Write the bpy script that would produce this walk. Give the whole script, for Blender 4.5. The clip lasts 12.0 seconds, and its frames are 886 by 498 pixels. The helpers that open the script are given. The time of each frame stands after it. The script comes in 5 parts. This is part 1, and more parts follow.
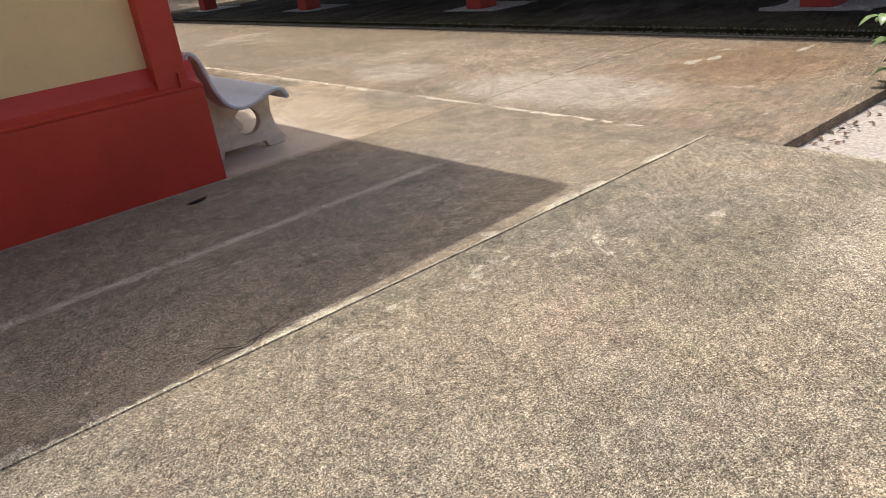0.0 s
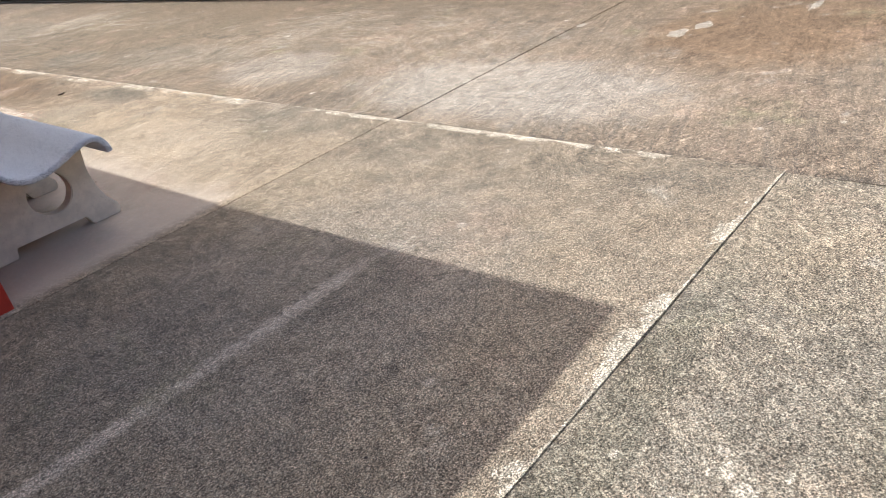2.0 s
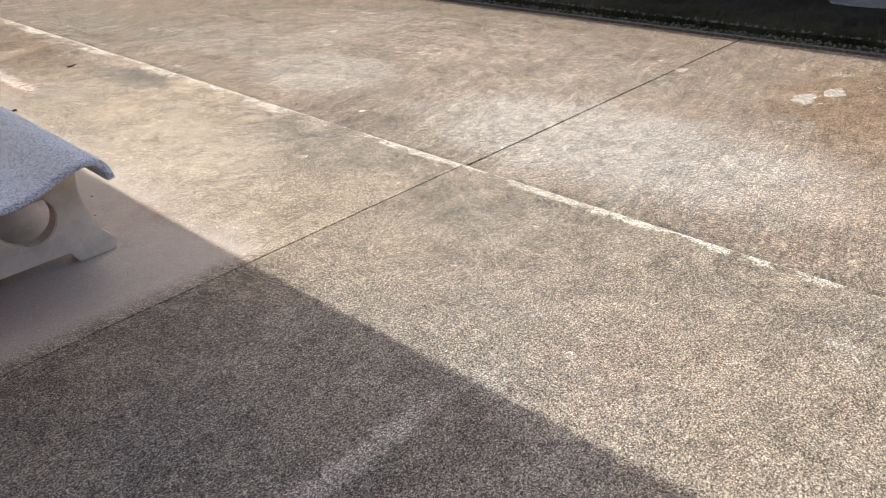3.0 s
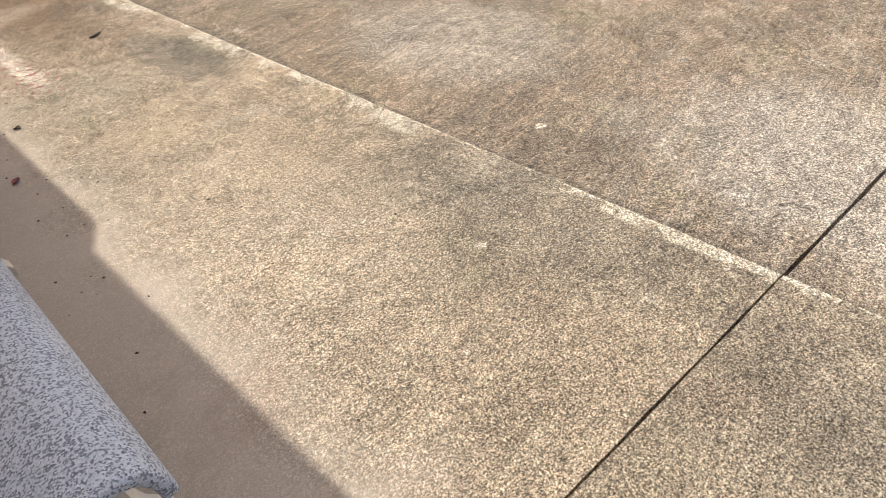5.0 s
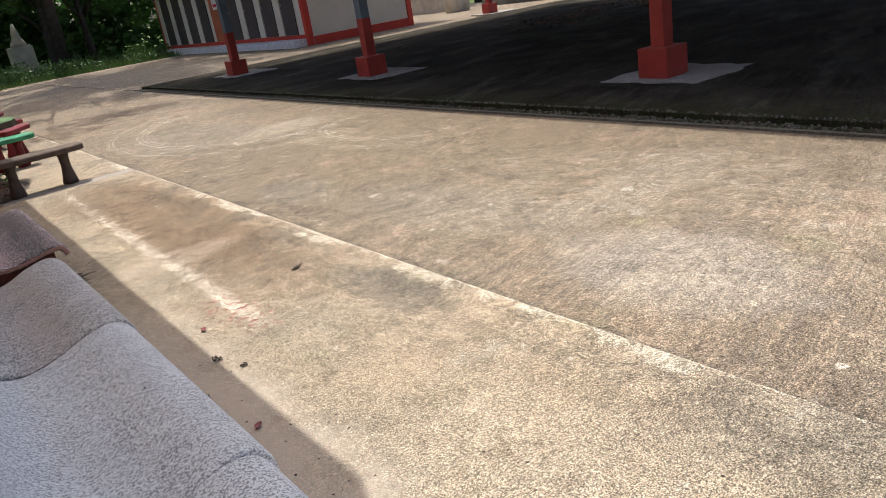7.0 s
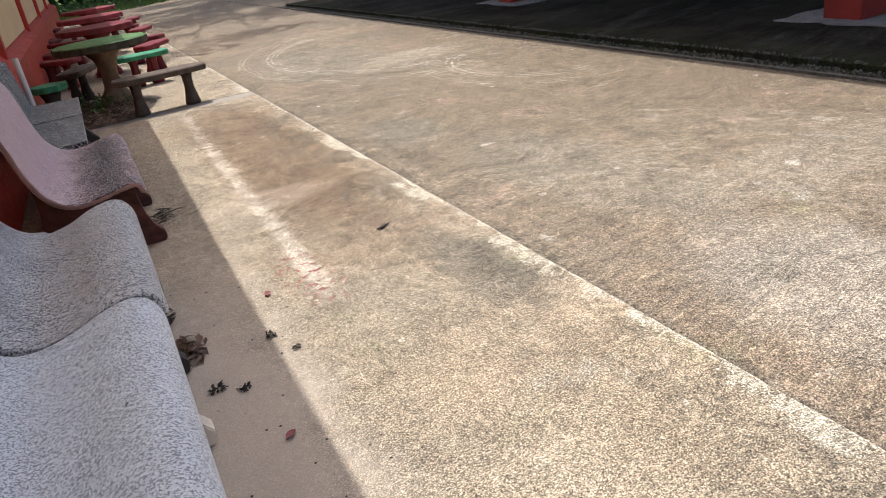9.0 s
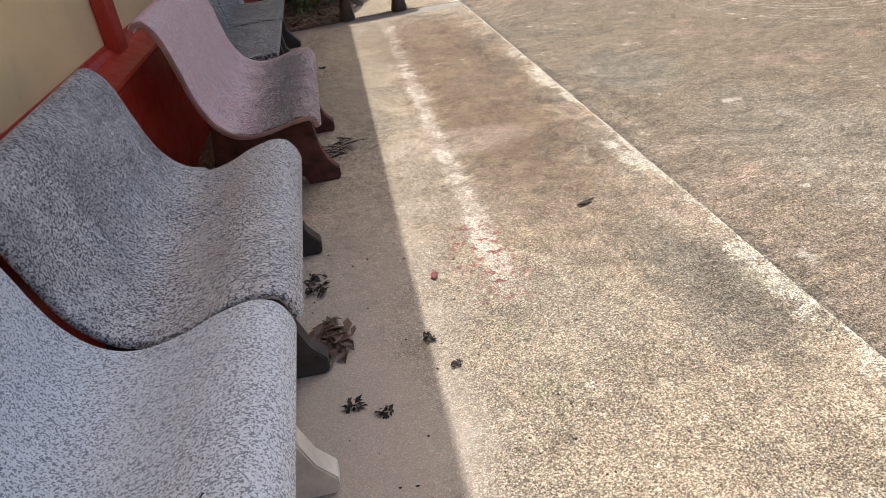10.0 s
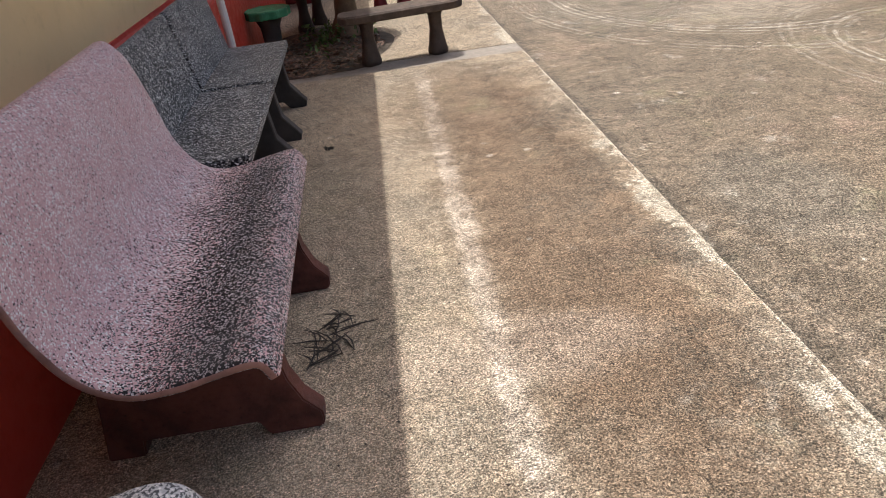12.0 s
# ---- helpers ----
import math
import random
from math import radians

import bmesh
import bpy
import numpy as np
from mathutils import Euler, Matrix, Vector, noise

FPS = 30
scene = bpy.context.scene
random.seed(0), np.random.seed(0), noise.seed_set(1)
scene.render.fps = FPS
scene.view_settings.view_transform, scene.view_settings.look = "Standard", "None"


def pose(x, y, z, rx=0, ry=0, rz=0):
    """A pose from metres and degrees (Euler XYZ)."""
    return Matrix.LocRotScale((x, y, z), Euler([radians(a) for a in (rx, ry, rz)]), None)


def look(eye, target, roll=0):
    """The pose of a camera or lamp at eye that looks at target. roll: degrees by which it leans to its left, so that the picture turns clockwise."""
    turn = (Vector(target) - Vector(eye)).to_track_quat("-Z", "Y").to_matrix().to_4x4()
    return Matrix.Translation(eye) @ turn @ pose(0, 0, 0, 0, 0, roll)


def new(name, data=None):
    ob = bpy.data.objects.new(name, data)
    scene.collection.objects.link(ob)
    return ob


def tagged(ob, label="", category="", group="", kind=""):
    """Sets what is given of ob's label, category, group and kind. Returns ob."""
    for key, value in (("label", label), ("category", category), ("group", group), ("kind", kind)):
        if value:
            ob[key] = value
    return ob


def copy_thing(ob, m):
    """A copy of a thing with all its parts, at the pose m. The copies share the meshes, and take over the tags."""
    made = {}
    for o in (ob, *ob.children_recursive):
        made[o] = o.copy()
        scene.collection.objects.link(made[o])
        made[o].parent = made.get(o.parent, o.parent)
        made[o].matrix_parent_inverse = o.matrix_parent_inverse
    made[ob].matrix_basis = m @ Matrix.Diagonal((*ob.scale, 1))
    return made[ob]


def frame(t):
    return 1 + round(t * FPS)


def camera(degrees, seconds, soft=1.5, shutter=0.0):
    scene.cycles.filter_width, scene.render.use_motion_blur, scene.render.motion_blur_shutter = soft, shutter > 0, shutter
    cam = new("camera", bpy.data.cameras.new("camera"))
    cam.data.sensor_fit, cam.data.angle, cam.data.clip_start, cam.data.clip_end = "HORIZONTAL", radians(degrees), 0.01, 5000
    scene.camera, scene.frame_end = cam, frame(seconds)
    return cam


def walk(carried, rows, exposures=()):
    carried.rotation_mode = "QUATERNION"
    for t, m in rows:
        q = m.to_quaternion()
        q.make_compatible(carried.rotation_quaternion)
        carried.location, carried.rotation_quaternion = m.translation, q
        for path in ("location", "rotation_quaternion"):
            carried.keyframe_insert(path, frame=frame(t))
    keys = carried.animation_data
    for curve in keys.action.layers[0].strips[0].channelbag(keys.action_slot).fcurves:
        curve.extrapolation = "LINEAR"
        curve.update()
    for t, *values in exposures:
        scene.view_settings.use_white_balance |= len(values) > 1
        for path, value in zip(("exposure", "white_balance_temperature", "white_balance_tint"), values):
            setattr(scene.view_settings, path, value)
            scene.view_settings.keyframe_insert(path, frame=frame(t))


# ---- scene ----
cam = camera(63.1, 12.0, soft=0.6)
PATH = [
    (0, (-0.169, -0.044, 1.509), (0.943, 1.409, 0.7), -7.6),
    (0.5, (0.21, 0.418, 1.487), (1.402, 1.783, 0.642), -6.8),
    (1, (0.578, 0.805, 1.503), (1.801, 2.15, 0.67), -8.1),
    (1.5, (0.879, 1.297, 1.486), (2.112, 2.578, 0.57), -6.5),
    (2, (1.144, 1.655, 1.471), (2.381, 2.899, 0.511), -10.5),
    (2.5, (1.368, 2.074, 1.511), (2.609, 3.321, 0.561), -5.1),
    (2.7, (1.462, 2.27, 1.496), (2.706, 3.519, 0.551), -2.6),
    (4.3, (2.45, 3.803, 1.456), (3.597, 4.907, 0.246), -7.6),
    (4.5, (2.526, 3.992, 1.431), (3.643, 5.083, 0.182), -6.1),
    (5, (2.491, 4.415, 1.452), (3.495, 5.642, 0.232), -7.3),
    (5.5, (2.337, 4.782, 1.461), (3.357, 6.145, 0.411), -7.8),
    (5.8, (2.262, 4.978, 1.518), (3.349, 6.439, 0.69), -7.8),
    (6, (2.252, 5.019, 1.546), (3.369, 6.517, 0.832), -9.8),
    (6.5, (2.113, 5.093, 1.563), (3.266, 6.598, 0.925), -13.5),
    (6.7, (2.095, 5.121, 1.544), (3.243, 6.616, 0.877), -11.2),
    (8.3, (2.327, 5.259, 1.492), (3.288, 6.852, 0.759), -5.6),
    (8.5, (2.419, 5.349, 1.474), (3.324, 6.957, 0.704), -5.9),
    (9, (2.621, 5.591, 1.47), (3.347, 7.263, 0.649), -8.7),
    (9.5, (2.79, 5.899, 1.462), (3.135, 7.637, 0.535), -9.9),
    (10, (2.859, 6.323, 1.455), (3.04, 8.062, 0.483), -8.5),
    (10.5, (3.005, 6.767, 1.472), (3.144, 8.537, 0.551), -7.4),
    (11, (3.007, 7.29, 1.432), (3.134, 9.061, 0.511), -1.7),
    (11.5, (3.02, 7.747, 1.435), (3.14, 9.493, 0.467), -4.1),
    (12, (3.076, 8.209, 1.455), (3.175, 9.959, 0.49), -7.6),
]
EXPOSURES = [(0.0, -0.38, 6400, 10), (1.0, -0.33, 6350, 10), (2.5, -0.17, 5750, 9), (4.3, -0.42, 6200, 9), (5.0, -0.4, 6300, 9), (6.0, -0.4, 6350, 10), (6.5, -0.16, 6250, 9), (9.0, -0.17, 5950, 9), (10.5, -0.27, 5950, 10), (12.0, -0.3, 6050, 11)]
walk(cam, [(t, look(eye, target, roll)) for t, eye, target, roll in PATH],
     exposures=EXPOSURES)

# ---------------------------------------------------------------- light
SUN_SLOPE = Vector((-0.0892, -0.2757, -1.0))          # the way the sunlight travels
world = bpy.data.worlds.new("world")
scene.world = world
world.use_nodes = True
wn = world.node_tree.nodes
wl = world.node_tree.links
sky = wn.new("ShaderNodeTexSky")
sky.sky_type = "NISHITA"
sky.sun_disc = False
sky.dust_density = 5.0
sky.sun_elevation = math.atan2(1.0, math.hypot(0.0892, 0.2757))
sky.sun_rotation = math.atan2(0.0892, 0.2757)
wn["Background"].inputs["Strength"].default_value = 0.26
wl.new(sky.outputs["Color"], wn["Background"].inputs["Color"])
sun_data = bpy.data.lights.new("sun", "SUN")
sun_data.energy = 4.7
sun_data.angle = radians(0.55)
sun_data.color = (1.0, 0.95, 0.87)
sun = new("sun", sun_data)
sun.matrix_world = look((0, 0, 12), Vector((0, 0, 12)) + SUN_SLOPE)
scene.view_settings.exposure = 0.0


# ---------------------------------------------------------------- node helpers
class Nodes:
    """A small builder for one procedural material."""

    def __init__(self, name, rough=0.8, metal=0.0, spec=0.5):
        self.mat = bpy.data.materials.new(name)
        self.mat.use_nodes = True
        self.t = self.mat.node_tree
        self.b = self.t.nodes["Principled BSDF"]
        self.b.inputs["Roughness"].default_value = rough
        self.b.inputs["Metallic"].default_value = metal
        self.b.inputs["Specular IOR Level"].default_value = spec
        self.pos = self.t.nodes.new("ShaderNodeNewGeometry").outputs["Position"]
        sep = self.t.nodes.new("ShaderNodeSeparateXYZ")
        self.t.links.new(self.pos, sep.inputs[0])
        self.x, self.y, self.z = sep.outputs

    def put(self, socket, value):
        if isinstance(value, bpy.types.NodeSocket):
            self.t.links.new(value, socket)
        elif isinstance(value, tuple) and len(value) == 3 and socket.type == "RGBA":
            socket.default_value = (*value, 1.0)
        else:
            socket.default_value = value

    def m(self, op, a, b=0.0, c=0.0, clamp=False):
        n = self.t.nodes.new("ShaderNodeMath")
        n.operation, n.use_clamp = op, clamp
        for s, v in zip(n.inputs, (a, b, c)):
            self.put(s, v)
        return n.outputs[0]

    def noise(self, scale, detail=4.0, rough=0.6, vec=None, distort=0.0):
        n = self.t.nodes.new("ShaderNodeTexNoise")
        self.put(n.inputs["Vector"], vec or self.pos)
        n.inputs["Scale"].default_value = scale
        n.inputs["Detail"].default_value = detail
        n.inputs["Roughness"].default_value = rough
        n.inputs["Distortion"].default_value = distort
        return n.outputs["Fac"]

    def cells(self, scale, vec=None, feature="F1"):
        n = self.t.nodes.new("ShaderNodeTexVoronoi")
        n.feature = feature
        self.put(n.inputs["Vector"], vec or self.pos)
        n.inputs["Scale"].default_value = scale
        return n

    def mapped(self, turn=0.0, scale=(1, 1, 1), shift=(0, 0, 0)):
        n = self.t.nodes.new("ShaderNodeMapping")
        self.put(n.inputs["Vector"], self.pos)
        n.vector_type = "TEXTURE"
        n.inputs["Rotation"].default_value = (0, 0, radians(turn))
        n.inputs["Scale"].default_value = tuple(1.0 / s for s in scale)
        n.inputs["Location"].default_value = shift
        return n.outputs[0]

    def step(self, value, lo, hi, a=0.0, b=1.0):
        n = self.t.nodes.new("ShaderNodeMapRange")
        n.interpolation_type = "SMOOTHSTEP"
        for s, v in zip(n.inputs, (value, lo, hi, a, b)):
            self.put(s, v)
        return n.outputs[0]

    def mix(self, fac, a, b, mode="MIX"):
        n = self.t.nodes.new("ShaderNodeMix")
        n.data_type, n.blend_type = "RGBA", mode
        self.put(n.inputs[0], fac)
        self.put(n.inputs[6], a)
        self.put(n.inputs[7], b)
        return n.outputs[2]

    def grey(self, value):
        n = self.t.nodes.new("ShaderNodeCombineColor")
        for s in n.inputs:
            self.put(s, value)
        return n.outputs[0]

    def bump(self, height, strength=0.3, distance=0.01):
        n = self.t.nodes.new("ShaderNodeBump")
        n.inputs["Strength"].default_value = strength
        n.inputs["Distance"].default_value = distance
        self.put(n.inputs["Height"], height)
        self.t.links.new(n.outputs[0], self.b.inputs["Normal"])

    def done(self, color, rough=None):
        self.put(self.b.inputs["Base Color"], color)
        if rough is not None:
            self.put(self.b.inputs["Roughness"], rough)
        return self.mat


def random_value(n):
    return n.t.nodes.new("ShaderNodeObjectInfo").outputs["Random"]


def island_value(n):
    return n.t.nodes.new("ShaderNodeNewGeometry").outputs["Random Per Island"]


# ---------------------------------------------------------------- materials
def paving(name, tan, grey, dark, grain=1.0, streaks=0.0, streak_turn=0.0, moss=0.3, tints=1.0, lines=(), smooth=None, extra=None, rims=(), spec=0.2):
    """Weathered exposed-aggregate concrete: fine grit, blotches, broom streaks, moss and pale drip lines."""
    n = Nodes(name, rough=0.92, spec=spec)
    blot = n.noise(0.75, 6, 0.62)
    blot2 = n.noise(3.1, 5, 0.65)
    col = n.mix(n.step(blot, 0.36, 0.64), tan, grey)
    col = n.mix(n.step(blot2, 0.5, 0.78, 0, 0.45), col, tuple(min(0.8, c * 1.35) for c in tan))
    mo = n.m("MULTIPLY", n.step(n.noise(1.7, 8, 0.72, distort=0.4), 0.52, 0.74), moss)
    mo = n.m("MULTIPLY", mo, n.step(n.noise(35, 3, 0.7), 0.3, 0.7, 0.5, 1.0))
    col = n.mix(mo, col, dark)
    if streaks:
        s = n.noise(2.4, 5, 0.7, n.mapped(streak_turn, (0.55, 9.0, 1.0)))
        s2 = n.noise(1.0, 3, 0.6, n.mapped(streak_turn + 4, (0.7, 26.0, 1.0)))
        col = n.mix(n.step(s, 0.45, 0.72, 0, 0.55 * streaks), col, tuple(min(0.8, c * 1.5) for c in tan))
        col = n.mix(n.step(s2, 0.5, 0.75, 0, 0.45 * streaks), col, dark)
    for value, centre, width, amount, lean in lines:
        axis = n.x if value == "x" else n.y
        along = n.y if value == "x" else n.x
        wav = n.m("MULTIPLY_ADD", n.noise(6.0, 5, 0.75), 0.1, -0.05)
        middle = n.m("MULTIPLY_ADD", along, lean, centre[0] - lean * centre[1])
        d = n.m("ABSOLUTE", n.m("ADD", n.m("SUBTRACT", axis, middle), wav))
        f = n.m("MULTIPLY", n.step(d, width, width * 0.25), amount)
        f = n.m("MULTIPLY", f, n.step(along, centre[1], centre[1] + 0.6))
        f = n.m("MULTIPLY", f, n.step(along, centre[2], centre[2] - 0.6))
        f = n.m("MULTIPLY", f, n.step(n.noise(9, 4, 0.7), 0.25, 0.55, 0.7, 1.0))
        col = n.mix(f, col, (0.66, 0.56, 0.45))
    if extra:
        col = extra(n, col)
    for axis, edge, inward, width, lo, hi in rims:
        d = n.m("MULTIPLY", n.m("SUBTRACT", n.x if axis == "x" else n.y, edge), inward)
        along = n.y if axis == "x" else n.x
        w = n.m("MULTIPLY", n.step(n.noise(1.3, 8, 0.8), 0.48, 0.57, 0.14, 1.5), width)
        if axis == "x":
            w = n.m("MULTIPLY", w, n.step(along, 5.9, 6.8, 0.6, 1.15))
        d = n.m("ADD", d, n.m("MULTIPLY_ADD", n.noise(13, 6, 0.75), 0.05, -0.025))
        f = n.step(n.m("DIVIDE", d, w), 1.1, 0.8)
        f = n.m("MULTIPLY", f, n.m("MULTIPLY", n.step(along, lo, lo + 0.2), n.step(along, hi, hi - 0.8)))
        f = n.m("MULTIPLY", f, n.step(n.noise(24, 5, 0.75), 0.36, 0.52, 0.3, 1.0))
        col = n.mix(n.m("MULTIPLY", f, 0.9), col, (0.53, 0.465, 0.36))
    for vec_scale, lo, hi, amt, c in ((0.9, 0.54, 0.68, 0.3, (0.33, 0.235, 0.175)), (1.3, 0.56, 0.7, 0.3, (0.25, 0.235, 0.135)), (2.1, 0.58, 0.7, 0.34, (0.47, 0.43, 0.36))):
        tint = n.step(n.noise(vec_scale, 9, 0.74, n.mapped(30 * vec_scale, (1, 1, 1), (7 * vec_scale, 3, 0))), lo, hi, 0, amt * tints)
        col = n.mix(tint, col, c)
    g2 = n.cells(215)
    tone = n.t.nodes.new("ShaderNodeSeparateColor")
    n.t.links.new(g2.outputs["Color"], tone.inputs[0])
    coarse = n.noise(190, 4, 0.8)
    broad = n.noise(162, 4, 0.85)
    thick = n.step(n.noise(2.6, 8, 0.8), 0.34, 0.68, 0.0, 1.0)
    pit = n.step(coarse, n.m("MULTIPLY_ADD", thick, 0.1, 0.41), n.m("MULTIPLY_ADD", thick, 0.1, 0.36))
    lum = n.m("MULTIPLY_ADD", tone.outputs[0], 1.3, 0.4)
    lum = n.m("MULTIPLY", lum, n.m("MULTIPLY_ADD", pit, -0.7, 1.0))
    lum = n.m("MULTIPLY", lum, n.step(broad, 0.4, 0.6, 0.44, 1.56))
    lum = n.m("MULTIPLY", lum, n.step(n.noise(64, 6, 0.9), 0.36, 0.64, 0.66, 1.36))
    lum = n.m("MULTIPLY", lum, n.step(n.noise(9, 8, 0.85), 0.3, 0.7, 0.76, 1.24))
    lum = n.m("MULTIPLY", lum, n.step(n.noise(22, 7, 0.85), 0.34, 0.66, 0.8, 1.22))
    # scattered chalky chips and dark crumbs
    chips = n.cells(46)
    which = n.t.nodes.new("ShaderNodeSeparateColor")
    n.t.links.new(chips.outputs["Color"], which.inputs[0])
    spot = n.step(chips.outputs["Distance"], n.m("MULTIPLY", which.outputs[1], 0.34), n.m("MULTIPLY", which.outputs[1], 0.22))
    lum = n.m("MULTIPLY", lum, n.m("MULTIPLY_ADD", n.m("MULTIPLY", spot, n.step(which.outputs[0], 0.84, 0.88)), 0.5, 1.0))
    lum = n.m("MULTIPLY", lum, n.m("MULTIPLY_ADD", n.m("MULTIPLY", spot, n.step(which.outputs[0], 0.1, 0.07)), -0.6, 1.0))
    fleck = n.cells(5.5)
    pick = n.t.nodes.new("ShaderNodeSeparateColor")
    n.t.links.new(fleck.outputs["Color"], pick.inputs[0])
    reach = n.m("MULTIPLY_ADD", pick.outputs[1], 0.12, 0.05)
    away = n.m("ADD", fleck.outputs["Distance"], n.m("MULTIPLY_ADD", n.noise(45, 4, 0.7), 0.14, -0.07))
    mark = n.m("MULTIPLY", n.step(away, reach, n.m("MULTIPLY", reach, 0.5)), n.step(pick.outputs[0], 0.66, 0.72))
    col = n.mix(n.m("MULTIPLY", mark, 0.42 * tints), col, (0.5, 0.44, 0.36))
    if streaks > 0.4:
        for turn, across, amt in ((streak_turn, 60.0, 0.11), (streak_turn - 38, 48.0, 0.09)):
            hatch = n.noise(1.0, 5, 0.75, n.mapped(turn, (1.6, across, 1.0)))
            lum = n.m("MULTIPLY", lum, n.step(hatch, 0.36, 0.64, 1 - amt, 1 + amt))
    hue = n.mix(tone.outputs[1], (0.94, 1.0, 1.02), (1.07, 1.0, 0.95))
    col = n.mix(0.8, col, hue, "MULTIPLY")
    amount = grain
    if smooth:
        amount = n.m("MULTIPLY", smooth(n), -0.85 * grain)
        amount = n.m("ADD", amount, grain)
    lum = n.m("MULTIPLY_ADD", n.m("SUBTRACT", lum, 1.0), amount, 1.0)
    col = n.mix(1.0, col, n.grey(lum), "MULTIPLY")
    h = n.m("ADD", n.m("MULTIPLY", broad, 1.2), n.m("MULTIPLY", tone.outputs[0], 0.35))
    n.bump(h, 0.5, 0.004)
    return n.done(col)


def blob(n, cx, cy, rx, ry, ragged=0.5):
    """A mask of one ragged stain on the ground."""
    u = n.m("DIVIDE", n.m("SUBTRACT", n.x, cx), rx)
    v = n.m("DIVIDE", n.m("SUBTRACT", n.y, cy), ry)
    d = n.m("SQRT", n.m("ADD", n.m("MULTIPLY", u, u), n.m("MULTIPLY", v, v)))
    d = n.m("ADD", d, n.m("MULTIPLY_ADD", n.noise(4.5, 6, 0.7), ragged * 2, -ragged))
    return n.step(d, 1.15, 0.55)


def screed(n):
    """Where the grit is rubbed smooth beside the wall."""
    a = n.step(n.m("ADD", n.x, n.m("MULTIPLY", n.noise(2.2, 5), 0.5)), 3.45, 3.05)
    return n.m("MULTIPLY", a, n.m("MULTIPLY", n.step(n.y, 5.0, 5.15), n.step(n.y, 10.5, 8.0)))


def apron_stains_and_shade(n, col):
    # iron-brown stretch beyond the benches, dark moss by the edge, red spots
    for cx, cy, rx, ry, a, c in ((3.7, 9.6, 0.5, 1.2, 0.45, (0.19, 0.142, 0.095)), (3.75, 11.2, 0.5, 2.4, 0.78, (0.165, 0.112, 0.07)), (3.97, 8.25, 0.2, 0.55, 0.6, (0.13, 0.115, 0.09)), (3.62, 12.8, 0.6, 1.1, 0.5, (0.16, 0.11, 0.07)),
                                 (4.05, 5.7, 0.35, 0.7, 0.3, (0.17, 0.16, 0.13)), (3.9, 4.6, 0.5, 0.5, 0.2, (0.22, 0.2, 0.16)),
                                 (3.38, 10.1, 0.5, 0.22, 0.3, (0.52, 0.42, 0.33)), (3.3, 6.4, 0.5, 1.0, 0.28, (0.52, 0.42, 0.31)),
                                 # next pair: blend into the darker south apron, deepen the corner's shade
                                 (3.8, 5.35, 0.8, 0.75, 0.5, (0.24, 0.195, 0.14)), (2.5, 3.9, 1.2, 0.9, 0.25, (0.2, 0.19, 0.18))):
        col = n.mix(n.m("MULTIPLY", blob(n, cx, cy, rx, ry), a), col, c)
    crust = n.m("MULTIPLY", n.step(n.x, 3.45, 4.1), n.step(n.noise(2.4, 9, 0.82), 0.45, 0.57))
    crust = n.m("MULTIPLY", crust, n.step(n.noise(60, 4, 0.8), 0.4, 0.56))
    col = n.mix(n.m("MULTIPLY", crust, 0.75), col, (0.1, 0.088, 0.068))
    col = n.mix(n.m("MULTIPLY", screed(n), 0.75), col, (0.53, 0.445, 0.36))
    red = n.m("MULTIPLY", blob(n, 3.29, 8.8, 0.16, 0.42, 0.3), n.step(n.noise(26, 3, 0.5), 0.55, 0.62))
    return n.mix(n.m("MULTIPLY", red, 0.85), col, (0.26, 0.085, 0.075))


